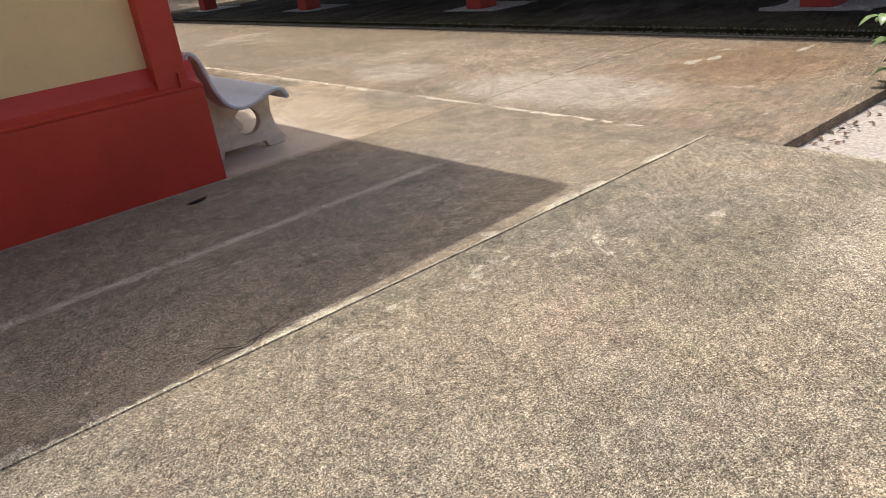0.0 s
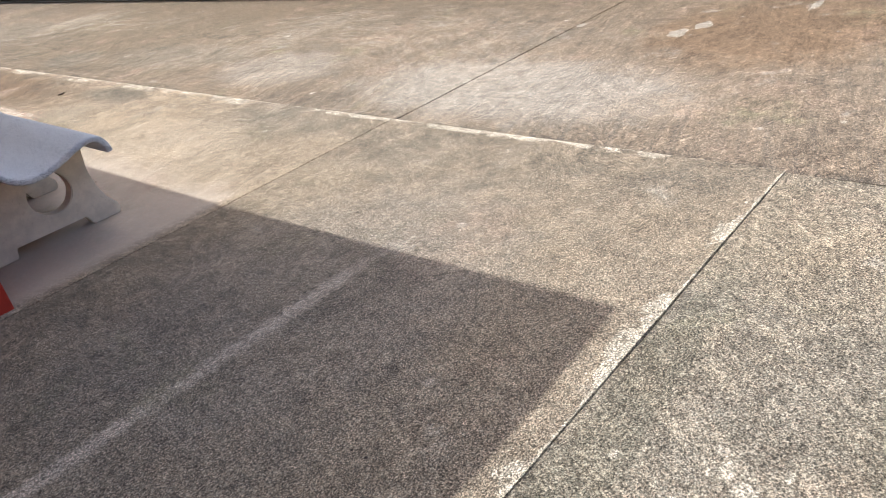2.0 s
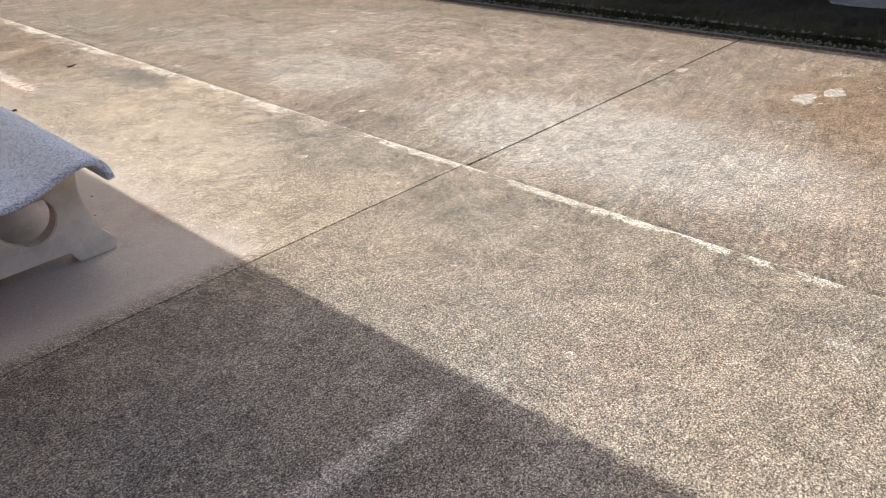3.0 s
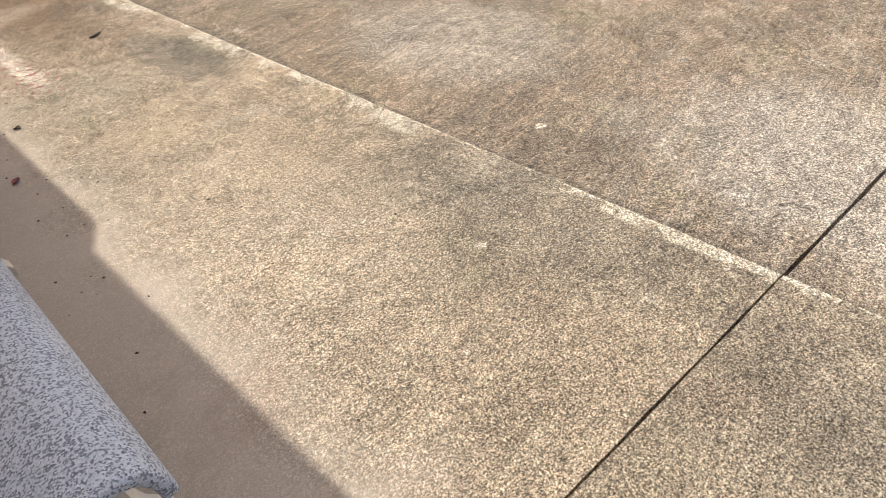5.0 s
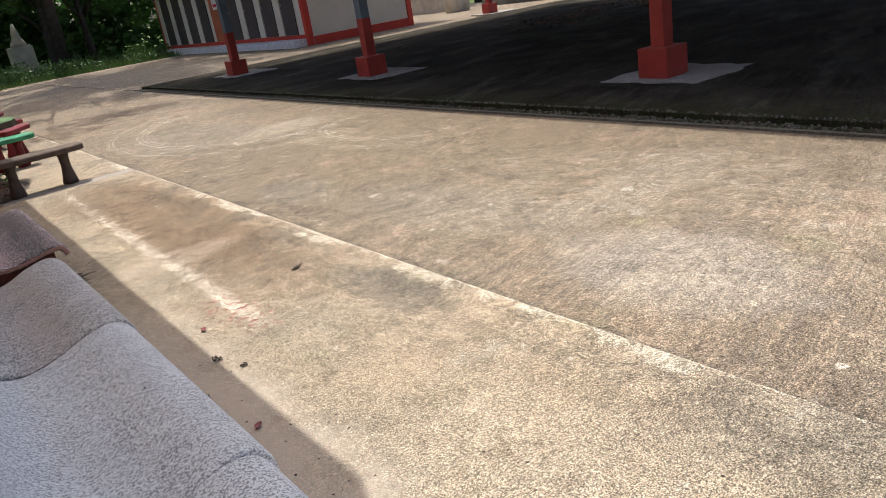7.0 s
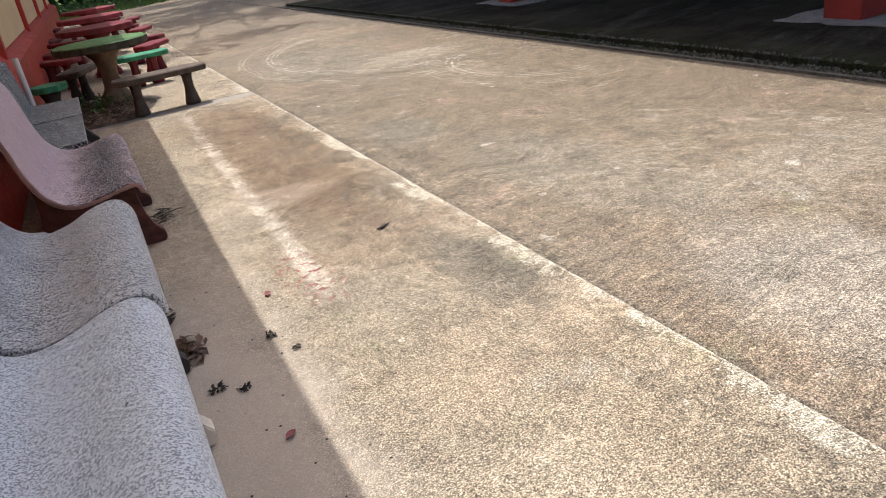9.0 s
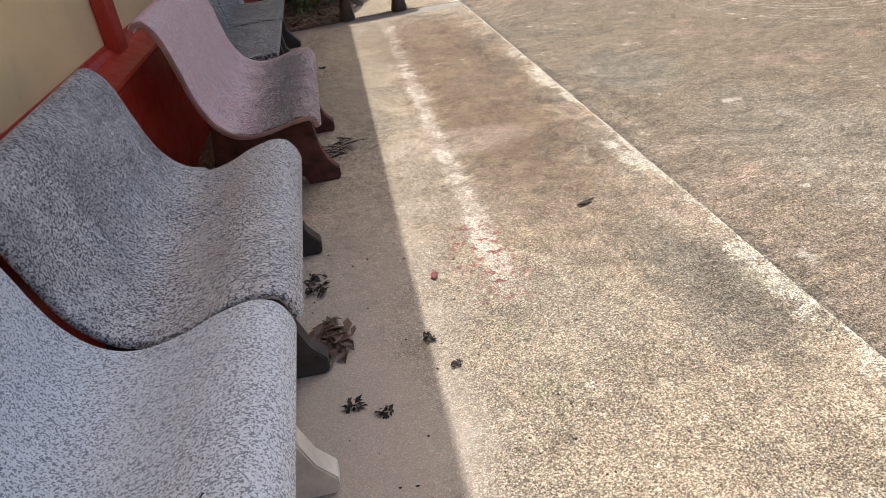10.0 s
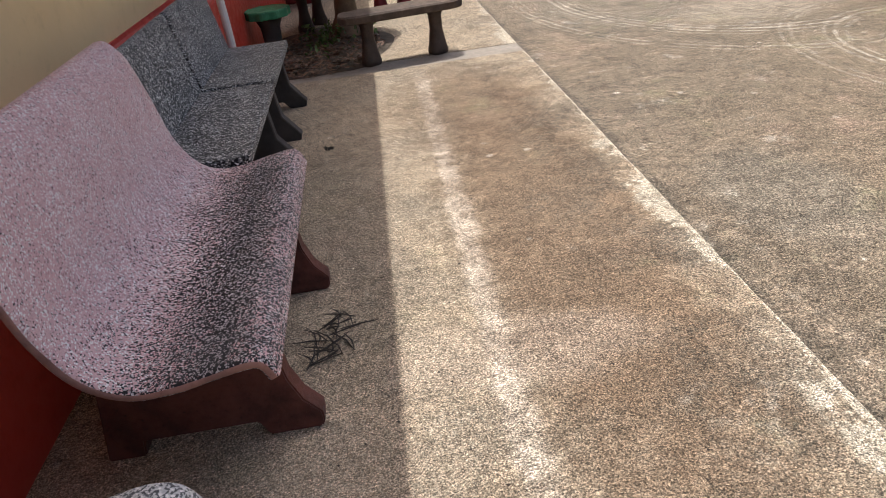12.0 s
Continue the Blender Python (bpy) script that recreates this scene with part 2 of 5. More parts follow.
def court_stains_and_crevice(n, col):
    for cx, cy, rx, ry, a, c in ((6.0, 11.4, 2.6, 3.4, 0.5, (0.15, 0.125, 0.09)), (6.2, 10.0, 1.9, 3.6, 0.5, (0.205, 0.158, 0.105)), (5.2, 16.5, 1.6, 2.2, 0.4, (0.2, 0.165, 0.12)), (6.6, 3.4, 1.1, 1.0, 0.75, (0.2, 0.13, 0.075)), (5.1, 9.2, 0.5, 1.3, 0.45, (0.22, 0.19, 0.145)),
                                 (6.6, 12.6, 1.3, 0.8, 0.55, (0.22, 0.175, 0.12)), (5.0, 7.2, 0.55, 0.8, 0.28, (0.46, 0.42, 0.36)),
                                 (5.0, 4.6, 0.7, 1.4, 0.35, (0.5, 0.46, 0.4)), (6.4, 14.2, 0.9, 0.5, 0.3, (0.5, 0.43, 0.33)),
                                 (5.4, 15.3, 1.0, 1.4, 0.4, (0.2, 0.18, 0.14)), (4.75, 10.9, 0.35, 0.6, 0.55, (0.2, 0.175, 0.135)),
                                 (7.4, 11.0, 0.9, 8.0, 0.6, (0.2, 0.15, 0.1)), (6.0, 8.2, 1.1, 0.35, 0.12, (0.5, 0.45, 0.37))):
        col = n.mix(n.m("MULTIPLY", blob(n, cx, cy, rx, ry), a), col, c)
    for cx, cy, rad, wide, a in ((6.5, 15.6, 1.55, 0.18, 0.8), (6.5, 15.6, 1.95, 0.12, 0.5), (6.95, 12.5, 0.75, 0.14, 0.7), (6.95, 12.5, 1.05, 0.1, 0.5)):
        u, v = n.m("SUBTRACT", n.x, cx), n.m("SUBTRACT", n.y, cy)
        d = n.m("SQRT", n.m("ADD", n.m("MULTIPLY", u, u), n.m("MULTIPLY", n.m("MULTIPLY", v, v), 0.5)))
        ring = n.step(n.m("ABSOLUTE", n.m("SUBTRACT", d, rad)), wide, 0.0)
        ring = n.m("MULTIPLY", ring, n.step(u, 0.5, -0.3))
        fine = n.step(n.m("SINE", n.m("MULTIPLY", d, 95.0)), -0.2, 0.8)
        ring = n.m("MULTIPLY", ring, n.m("MULTIPLY", fine, n.step(n.noise(7, 4), 0.35, 0.6)))
        col = n.mix(n.m("MULTIPLY", ring, a), col, (0.5, 0.44, 0.35))
    # broad broom strokes swept round one spot
    u, v = n.m("SUBTRACT", n.x, 3.9), n.m("SUBTRACT", n.y, 7.4)
    d = n.m("SQRT", n.m("MULTIPLY_ADD", u, u, n.m("MULTIPLY", v, v)))
    d = n.m("ADD", d, n.m("MULTIPLY_ADD", n.noise(1.2, 3), 0.3, -0.15))
    zone = n.m("MULTIPLY", n.step(d, 1.2, 2.0), n.step(d, 3.6, 3.15))
    zone = n.m("MULTIPLY", zone, n.m("MULTIPLY", n.step(n.y, 4.2, 5.2), n.step(n.y, 10.2, 8.6)))
    rake = n.t.nodes.new("ShaderNodeCombineXYZ")
    n.put(rake.inputs[0], d)
    n.put(rake.inputs[1], n.m("MULTIPLY", n.m("ARCTAN2", v, u), 0.35))
    bristle = n.step(n.noise(13, 6, 0.8, rake.outputs[0]), 0.44, 0.62)
    col = n.mix(n.m("MULTIPLY", n.m("MULTIPLY", zone, bristle), 0.2), col, (0.5, 0.45, 0.37))
    # ragged dirt line along the apron, with the crevice's shade painted in
    edge = n.step(n.m("ADD", n.x, n.m("MULTIPLY", n.noise(5, 7, 0.8), 0.22)), 4.43, 4.34)
    edge = n.m("MULTIPLY", edge, n.step(n.noise(38, 5, 0.8), 0.36, 0.56, 0.35, 1.0))
    return n.mix(n.m("MULTIPLY", edge, 0.75), col, (0.085, 0.076, 0.06))


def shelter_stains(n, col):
    # pale streaks across the near-black floor, green moss by the gutter
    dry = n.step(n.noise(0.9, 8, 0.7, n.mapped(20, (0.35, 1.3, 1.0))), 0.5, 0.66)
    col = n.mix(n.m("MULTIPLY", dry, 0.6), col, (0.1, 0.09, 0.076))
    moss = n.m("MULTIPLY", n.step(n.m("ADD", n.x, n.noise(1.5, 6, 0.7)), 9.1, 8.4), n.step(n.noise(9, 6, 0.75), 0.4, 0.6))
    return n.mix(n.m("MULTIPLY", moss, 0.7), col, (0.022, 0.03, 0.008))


DRIP_LEAN = 0.016
def yard_stains(n, col):
    # soft chalky spots and darker damp patches
    for cx, cy, rx, ry, a, c in ((2.6, 1.5, 0.7, 0.45, 0.5, (0.15, 0.135, 0.095)), (1.9, 1.6, 0.45, 0.35, 0.2, (0.28, 0.2, 0.16)), (3.3, 0.9, 0.9, 0.5, 0.4, (0.42, 0.36, 0.28)), (2.2, 2.45, 1.4, 0.12, 0.45, (0.14, 0.13, 0.095))):
        col = n.mix(n.m("MULTIPLY", blob(n, cx, cy, rx, ry), a), col, c)
    fray = n.m("MULTIPLY_ADD", n.noise(28, 5, 0.75), 0.9, -0.45)
    for cx, cy, rx, ry in ((2.36, 1.95, 0.035, 0.03), (2.48, 2.13, 0.06, 0.03), (2.43, 2.07, 0.05, 0.05), (2.2, 2.16, 0.055, 0.035), (2.26, 2.13, 0.035, 0.025), (1.87, 2.36, 0.06, 0.03), (1.81, 2.31, 0.04, 0.06), (1.7, 2.26, 0.05, 0.07),
                           (1.45, 2.38, 0.035, 0.025), (1.36, 2.39, 0.05, 0.03), (2.38, 2.4, 0.03, 0.02), (2.53, 2.0, 0.03, 0.02), (2.03, 2.33, 0.035, 0.02), (-0.12, 2.28, 0.06, 0.04), (1.6, 1.9, 0.03, 0.025), (1.1, 2.3, 0.08, 0.04)):
        u = n.m("DIVIDE", n.m("SUBTRACT", n.x, cx), rx)
        v = n.m("DIVIDE", n.m("SUBTRACT", n.y, cy), ry)
        d = n.m("ADD", n.m("SQRT", n.m("MULTIPLY_ADD", u, u, n.m("MULTIPLY", v, v))), fray)
        col = n.mix(n.step(d, 0.95, 0.35, 0, 0.62), col, (0.48, 0.425, 0.335))
    return col


TAN, GREY, MOSS = (0.43, 0.35, 0.25), (0.35, 0.305, 0.24), (0.12, 0.11, 0.095)
mat_apron = paving("apron concrete", (0.36, 0.282, 0.196), (0.295, 0.242, 0.178), MOSS, 1.0, 0.0, 0.0, 0.4, tints=1.3,
                   lines=(("x", (3.30, 8.3, 13.8), 0.075, 0.72, DRIP_LEAN), ("y", (3.81, -8.0, 3.2), 0.06, 0.42, 0.0)), smooth=screed, extra=apron_stains_and_shade,
                   rims=(("x", 4.24, -1.0, 0.075, 2.4, 30.0), ("y", 2.565, 1.0, 0.055, -12.0, 5.0)))
# darker copy of the apron concrete, so the eaves' shade here comes out deeper
mat_apron_south = paving("shade-darkened apron concrete", (0.275, 0.22, 0.155), (0.215, 0.177, 0.13), MOSS, 1.0, 0.3, 70.0, 0.5,
                         lines=(("y", (3.81, -8.0, 3.2), 0.06, 0.42, 0.0),), extra=apron_stains_and_shade, rims=(("x", 4.24, -1.0, 0.075, 2.4, 30.0), ("y", 2.565, 1.0, 0.055, -12.0, 5.0)))
mat_court = paving("court concrete", (0.24, 0.184, 0.128), (0.185, 0.147, 0.107), MOSS, 1.0, 1.0, 12.0, 0.55, tints=1.8, extra=court_stains_and_crevice)
mat_yard = paving("yard concrete", (0.26, 0.214, 0.153), (0.2, 0.174, 0.134), MOSS, 1.0, 0.5, 55.0, 0.45,
                  extra=yard_stains, rims=(("x", 4.23, -1.0, 0.1, -6.0, 2.1),))
mat_strip = paving("smooth concrete strip", (0.34, 0.295, 0.245), (0.3, 0.265, 0.22), MOSS, 0.35, 0.0, 0.0, 0.25)
# near-black concrete: the roof's shade is partly put into this base colour
mat_shelter_floor = paving("shade-darkened mossy shelter floor", (0.05, 0.042, 0.031), (0.018, 0.015, 0.011), (0.009, 0.01, 0.005), 0.8, 1.0, 15.0, 0.6, tints=0.06, extra=shelter_stains, spec=0.05)
mat_pad = paving("pale column footing", (0.34, 0.32, 0.29), (0.27, 0.255, 0.235), MOSS, 0.8, 0.0, 0.0, 0.3)
mat_mortar = paving("white cement rim", (0.66, 0.60, 0.49), (0.56, 0.51, 0.42), (0.3, 0.27, 0.22), 0.45, 0.0, 0.0, 0.4)
mat_sand = paving("pale sandy soil", (0.46, 0.41, 0.36), (0.40, 0.36, 0.32), (0.2, 0.17, 0.14), 0.6, 0.0, 0.0, 0.4)


def terrazzo(name, bed, mid, dark, share, pale=0.0, stain=None, scale=230.0, white=(0.84, 0.8, 0.78)):
    """Washed terrazzo: angular stone chips of several tones set in a cement bed, pitted, with grime."""
    n = Nodes(name, rough=0.62, spec=0.35)
    warp = n.t.nodes.new("ShaderNodeVectorMath")
    warp.operation = "MULTIPLY_ADD"
    puff = n.t.nodes.new("ShaderNodeTexNoise")
    puff.inputs["Scale"].default_value = scale * 0.6
    n.put(puff.inputs["Vector"], n.pos)
    n.put(warp.inputs[0], puff.outputs["Color"])
    warp.inputs[1].default_value = (0.5 / scale,) * 3
    n.put(warp.inputs[2], n.pos)
    v = n.cells(scale, warp.outputs[0])
    tone = n.t.nodes.new("ShaderNodeSeparateColor")
    n.t.links.new(v.outputs["Color"], tone.inputs[0])
    patch = n.m("MULTIPLY_ADD", n.noise(5.5, 6, 0.7), 0.5, -0.25)
    level = n.m("ADD", tone.outputs[0], patch)
    col = n.mix(tone.outputs[1], bed, mid)
    col = n.mix(n.step(level, share, share - 0.04), col, n.mix(tone.outputs[2], dark, tuple(min(0.8, c * 2.2) for c in dark)))
    if pale:
        col = n.mix(n.step(level, 0.98 - pale, 1.02 - pale), col, white)
    if stain:
        col = stain(n, col, tone)
    col = n.mix(n.step(n.noise(2.2, 8, 0.75), 0.5, 0.8, 0.0, 0.4), col, tuple(c * 0.5 for c in mid))
    col = n.mix(n.step(n.noise(14, 6, 0.75), 0.58, 0.75, 0.0, 0.3), col, tuple(c * 0.4 for c in mid))
    n.bump(n.m("ADD", v.outputs["Distance"], n.noise(60, 3)), 0.35, 0.003)
    return n.done(col, n.step(tone.outputs[2], 0, 1, 0.5, 0.75))


def worn_middle(n, col, tone):
    # the seat has lost its pink skin and shows dark and white stone
    edge = n.m("MULTIPLY_ADD", n.noise(7, 6, 0.75), 0.3, -0.15)
    x = n.m("ADD", n.x, edge)
    f = n.m("MULTIPLY", n.step(x, 2.2, 2.56), n.step(x, 2.84, 2.56, 0.3, 1.0))
    f = n.m("MULTIPLY", f, n.step(n.y, 11.2, 10.9, 0.55, 1.0))
    bare = n.step(n.m("ADD", tone.outputs[2], n.m("MULTIPLY", f, 0.95)), 0.92, 0.98)
    stone = n.mix(n.step(tone.outputs[0], 0.7, 0.78), (0.03, 0.029, 0.031), (0.48, 0.44, 0.44))
    return n.mix(bare, col, stone)


def worn_hollow_shaded_back(n, col, tone):
    # blotchy darkening paints the back's shade, a warmer rubbed band along the hollow
    f = n.m("MULTIPLY", n.step(n.x, 2.15, 2.3), n.step(n.x, 2.5, 2.36))
    col = n.mix(n.m("MULTIPLY", f, n.step(n.noise(4, 4, 0.6), 0.4, 0.65, 0.1, 0.35)), col, (0.4, 0.31, 0.26))
    g = n.m("MULTIPLY", n.step(n.x, 2.22, 2.05), n.step(n.noise(3.2, 7, 0.75), 0.38, 0.6))
    return n.mix(n.m("MULTIPLY", g, 0.4), col, (0.13, 0.125, 0.125))


mat_terr_light = terrazzo("light grey terrazzo", (0.85, 0.86, 0.87), (0.66, 0.67, 0.68), (0.2, 0.205, 0.22), 0.36, 0.0, None, 265.0)
mat_terr_grey = terrazzo("mid grey terrazzo", (0.66, 0.65, 0.63), (0.48, 0.475, 0.47), (0.07, 0.07, 0.073), 0.36, 0.1, worn_hollow_shaded_back, 235.0)
mat_terr_pink = terrazzo("pink terrazzo", (0.73, 0.49, 0.48), (0.62, 0.405, 0.405), (0.34, 0.2, 0.2), 0.16, 0.2, worn_middle, 240.0)
mat_terr_dark = terrazzo("dark grey terrazzo", (0.22, 0.225, 0.22), (0.11, 0.11, 0.11), (0.012, 0.012, 0.012), 0.45, 0.19, None, 190.0, (0.78, 0.77, 0.74))


def plain(name, color, rough=0.6, vary=0.15, grime=(0.2, 0.17, 0.14), dirt=0.25, bump=0.15, scale=3.0, metal=0.0, spec=0.4):
    """Painted or cast surface with faded patches, grime and a fine relief."""
    n = Nodes(name, rough=rough, metal=metal, spec=spec)
    a = n.noise(scale, 6, 0.65)
    b = n.noise(scale * 9, 5, 0.7)
    col = n.mix(n.step(a, 0.3, 0.7), tuple(c * (1 - vary) for c in color), tuple(min(0.9, c * (1 + vary)) for c in color))
    col = n.mix(n.m("MULTIPLY", n.step(b, 0.55, 0.8), dirt), col, grime)
    n.bump(n.m("ADD", b, n.m("MULTIPLY", n.noise(scale * 40, 3), 0.4)), bump, 0.006)
    return n.done(col, n.step(b, 0.2, 0.8, max(0.05, rough - 0.12), min(1.0, rough + 0.12)))


mat_red = plain("red gloss wall paint", (0.5, 0.046, 0.027), 0.42, 0.1, (0.12, 0.03, 0.025), 0.3, 0.08, 1.6)
mat_cream = plain("cream wall paint", (0.84, 0.625, 0.32), 0.7, 0.05, (0.45, 0.35, 0.2), 0.25, 0.06, 1.2)
mat_cast = plain("cream cast concrete", (0.74, 0.65, 0.52), 0.8, 0.16, (0.3, 0.2, 0.12), 0.5, 0.35, 6.0)
mat_pedestal = plain("brown-stained cast pedestal", (0.2, 0.135, 0.085), 0.8, 0.35, (0.06, 0.045, 0.035), 0.7, 0.4, 5.0)
mat_bench_edge = plain("tan bare bench edge", (0.36, 0.2, 0.165), 0.85, 0.25, (0.16, 0.09, 0.07), 0.6, 0.5, 9.0)
mat_rough_edge = plain("dark chipped table edge", (0.06, 0.05, 0.032), 0.85, 0.4, (0.14, 0.13, 0.06), 0.5, 0.6, 12.0)
mat_cast_dark = plain("near-black cast concrete", (0.055, 0.045, 0.038), 0.75, 0.3, (0.16, 0.13, 0.1), 0.35, 0.4, 6.0)
# red paint taken darker, with the shadow under the seat mixed into it
mat_cast_redpaint = plain("flaking shade-darkened red concrete", (0.105, 0.034, 0.024), 0.7, 0.4, (0.03, 0.025, 0.022), 0.85, 0.4, 7.0)
mat_bluegrey = plain("blue-grey column paint", (0.12, 0.16, 0.18), 0.55, 0.15, (0.07, 0.08, 0.08), 0.3, 0.1, 3.0)
mat_col_red = plain("bright red column paint", (0.34, 0.04, 0.028), 0.5, 0.15, (0.12, 0.035, 0.03), 0.3, 0.15, 3.0)
mat_white_wall = plain("off-white rendered wall", (0.62, 0.57, 0.46), 0.75, 0.06, (0.35, 0.31, 0.25), 0.3, 0.1, 1.0)
mat_soffit = plain("white bounce soffit", (0.8, 0.77, 0.7), 0.7, 0.08, (0.3, 0.27, 0.22), 0.2, 0.05, 1.5)
mat_door_grey = plain("dark grey door paint", (0.075, 0.06, 0.055), 0.5, 0.12, (0.05, 0.05, 0.05), 0.2, 0.05, 2.0)
mat_orange = plain("orange-red panel paint", (0.42, 0.12, 0.05), 0.55, 0.1, (0.2, 0.08, 0.05), 0.2, 0.05, 2.0)
mat_tile = plain("speckled step tile", (0.62, 0.6, 0.62), 0.4, 0.25, (0.2, 0.19, 0.22), 0.6, 0.1, 9.0)
mat_metal = plain("galvanised metal", (0.42, 0.42, 0.42), 0.35, 0.1, (0.2, 0.18, 0.16), 0.2, 0.05, 6.0, 0.9)
mat_roof_tile = plain("brown roof sheet", (0.22, 0.1, 0.07), 0.6, 0.2, (0.1, 0.06, 0.05), 0.4, 0.1, 2.0)
mat_roof_red = plain("faded red roof sheet", (0.46, 0.10, 0.11), 0.45, 0.15, (0.3, 0.1, 0.1), 0.3, 0.1, 0.8)
mat_wood = plain("bark-brown cast bench", (0.085, 0.062, 0.048), 0.75, 0.3, (0.07, 0.05, 0.04), 0.6, 0.5, 7.0)
mat_wood_top = plain("worn plank-look top", (0.105, 0.075, 0.055), 0.8, 0.35, (0.13, 0.09, 0.07), 0.5, 0.4, 8.0)
mat_green = plain("green painted concrete", (0.045, 0.25, 0.12), 0.5, 0.35, (0.1, 0.12, 0.07), 0.5, 0.25, 7.0)
mat_table_green = plain("green and yellow table top", (0.10, 0.19, 0.06), 0.5, 0.45, (0.32, 0.26, 0.07), 0.75, 0.2, 3.5)
mat_red_set = plain("crimson painted concrete", (0.17, 0.017, 0.022), 0.55, 0.3, (0.07, 0.025, 0.025), 0.55, 0.2, 5.0)
mat_pink_set = plain("faded pink-red table top", (0.26, 0.035, 0.045), 0.55, 0.25, (0.14, 0.05, 0.05), 0.45, 0.2, 4.0)
mat_stain_wall = plain("rain-blackened boundary wall", (0.17, 0.15, 0.125), 0.85, 0.55, (0.05, 0.045, 0.04), 0.8, 0.3, 1.2)
mat_pale_wall = plain("pale low wall", (0.5, 0.45, 0.38), 0.8, 0.2, (0.2, 0.18, 0.15), 0.5, 0.2, 2.0)
mat_terracotta = plain("terracotta trough", (0.36, 0.17, 0.09), 0.8, 0.2, (0.2, 0.12, 0.08), 0.4, 0.2, 4.0)
mat_bark = plain("dark tree bark", (0.05, 0.038, 0.03), 0.9, 0.35, (0.03, 0.025, 0.02), 0.5, 0.8, 5.0)
mat_soil = plain("dark garden soil", (0.075, 0.058, 0.042), 0.95, 0.35, (0.16, 0.11, 0.07), 0.4, 0.9, 12.0)
mat_plate = plain("white sign plate", (0.75, 0.72, 0.68), 0.5, 0.04, (0.5, 0.45, 0.4), 0.15, 0.03, 6.0)
mat_sign_red = plain("red sign lettering", (0.5, 0.03, 0.03), 0.5, 0.05, (0.4, 0.05, 0.05), 0.1, 0.02, 6.0)


def leafy(name, a, b, rough=0.45, through_light=0.25):
    n = Nodes(name, rough=rough, spec=0.5)
    r = island_value(n)
    col = n.mix(r, a, b)
    col = n.mix(n.step(n.noise(1.1, 3), 0.4, 0.7, 0, 0.5), col, tuple(c * 0.6 for c in a))
    n.b.inputs["Transmission Weight"].default_value = 0.0
    tr = n.t.nodes.new("ShaderNodeBsdfTranslucent")
    n.put(tr.inputs["Color"], col)
    mx = n.t.nodes.new("ShaderNodeMixShader")
    mx.inputs[0].default_value = through_light
    n.t.links.new(n.b.outputs[0], mx.inputs[1])
    n.t.links.new(tr.outputs[0], mx.inputs[2])
    n.t.links.new(mx.outputs[0], n.t.nodes["Material Output"].inputs["Surface"])
    return n.done(col)


mat_leaf_tree = leafy("tree leaves", (0.08, 0.15, 0.034), (0.12, 0.24, 0.06), 0.4, 0.45)
mat_leaf_bush = leafy("bush leaves", (0.05, 0.11, 0.025), (0.13, 0.20, 0.05))
mat_leaf_shrub = leafy("pale shrub leaves", (0.2, 0.33, 0.11), (0.42, 0.5, 0.27), 0.3)
mat_grass = leafy("grass blades", (0.06, 0.12, 0.02), (0.14, 0.2, 0.05))
mat_dead_leaf = leafy("dry brown leaves", (0.1, 0.055, 0.035), (0.22, 0.12, 0.07), 0.6, 0.1)
mat_gravel = plain("dark wet gravel", (0.1, 0.09, 0.07), 0.8, 0.5, (0.25, 0.23, 0.19), 0.3, 0.3, 30.0)
mat_twig = plain("dry twig", (0.045, 0.035, 0.028), 0.85, 0.3, (0.1, 0.08, 0.06), 0.3, 0.2, 20.0)
mat_red_leaf = plain("dull red fallen petal", (0.24, 0.07, 0.07), 0.7, 0.2, (0.12, 0.05, 0.04), 0.3, 0.2, 20.0)
mat_spot = paving("chalky lichen spot", (0.43, 0.375, 0.3), (0.36, 0.315, 0.25), (0.3, 0.26, 0.2), 0.9, 0.0, 0.0, 0.4)

gn = Nodes("earth and grass", rough=0.95, spec=0.1)
g_a = gn.mix(gn.step(gn.noise(0.35, 7, 0.65), 0.4, 0.6), (0.07, 0.11, 0.03), (0.11, 0.14, 0.045))
g_far = gn.step(gn.m("ADD", gn.y, gn.m("MULTIPLY", gn.noise(0.8, 4), 2.0)), 33.0, 36.0)
g_col = gn.mix(g_far, (0.40, 0.355, 0.31), g_a)
gn.bump(gn.noise(9, 5), 0.6, 0.05)
mat_ground = gn.done(gn.mix(1.0, g_col, gn.grey(gn.step(gn.noise(40, 4), 0.2, 0.8, 0.7, 1.3)), "MULTIPLY"))


# ---------------------------------------------------------------- mesh helpers
rng = random.Random(7)


def part(name, bm, material, parent=None, label="", smooth=False):
    """Links a bmesh as one mesh object, under a thing or a part when one is given."""
    me = bpy.data.meshes.new(name)
    bm.normal_update()
    bm.to_mesh(me)
    bm.free()
    if smooth:
        for p in me.polygons:
            p.use_smooth = True
    me.materials.append(material)
    ob = new(name, me)
    if parent is not None:
        ob.parent = parent
    if label:
        ob["label"] = label
    return ob


def thing(name, label, category, m=None, group="", kind=""):
    ob = new(name)
    ob.empty_display_size = 0.1
    if m is not None:
        ob.matrix_basis = m
    return tagged(ob, label, category, group, kind)


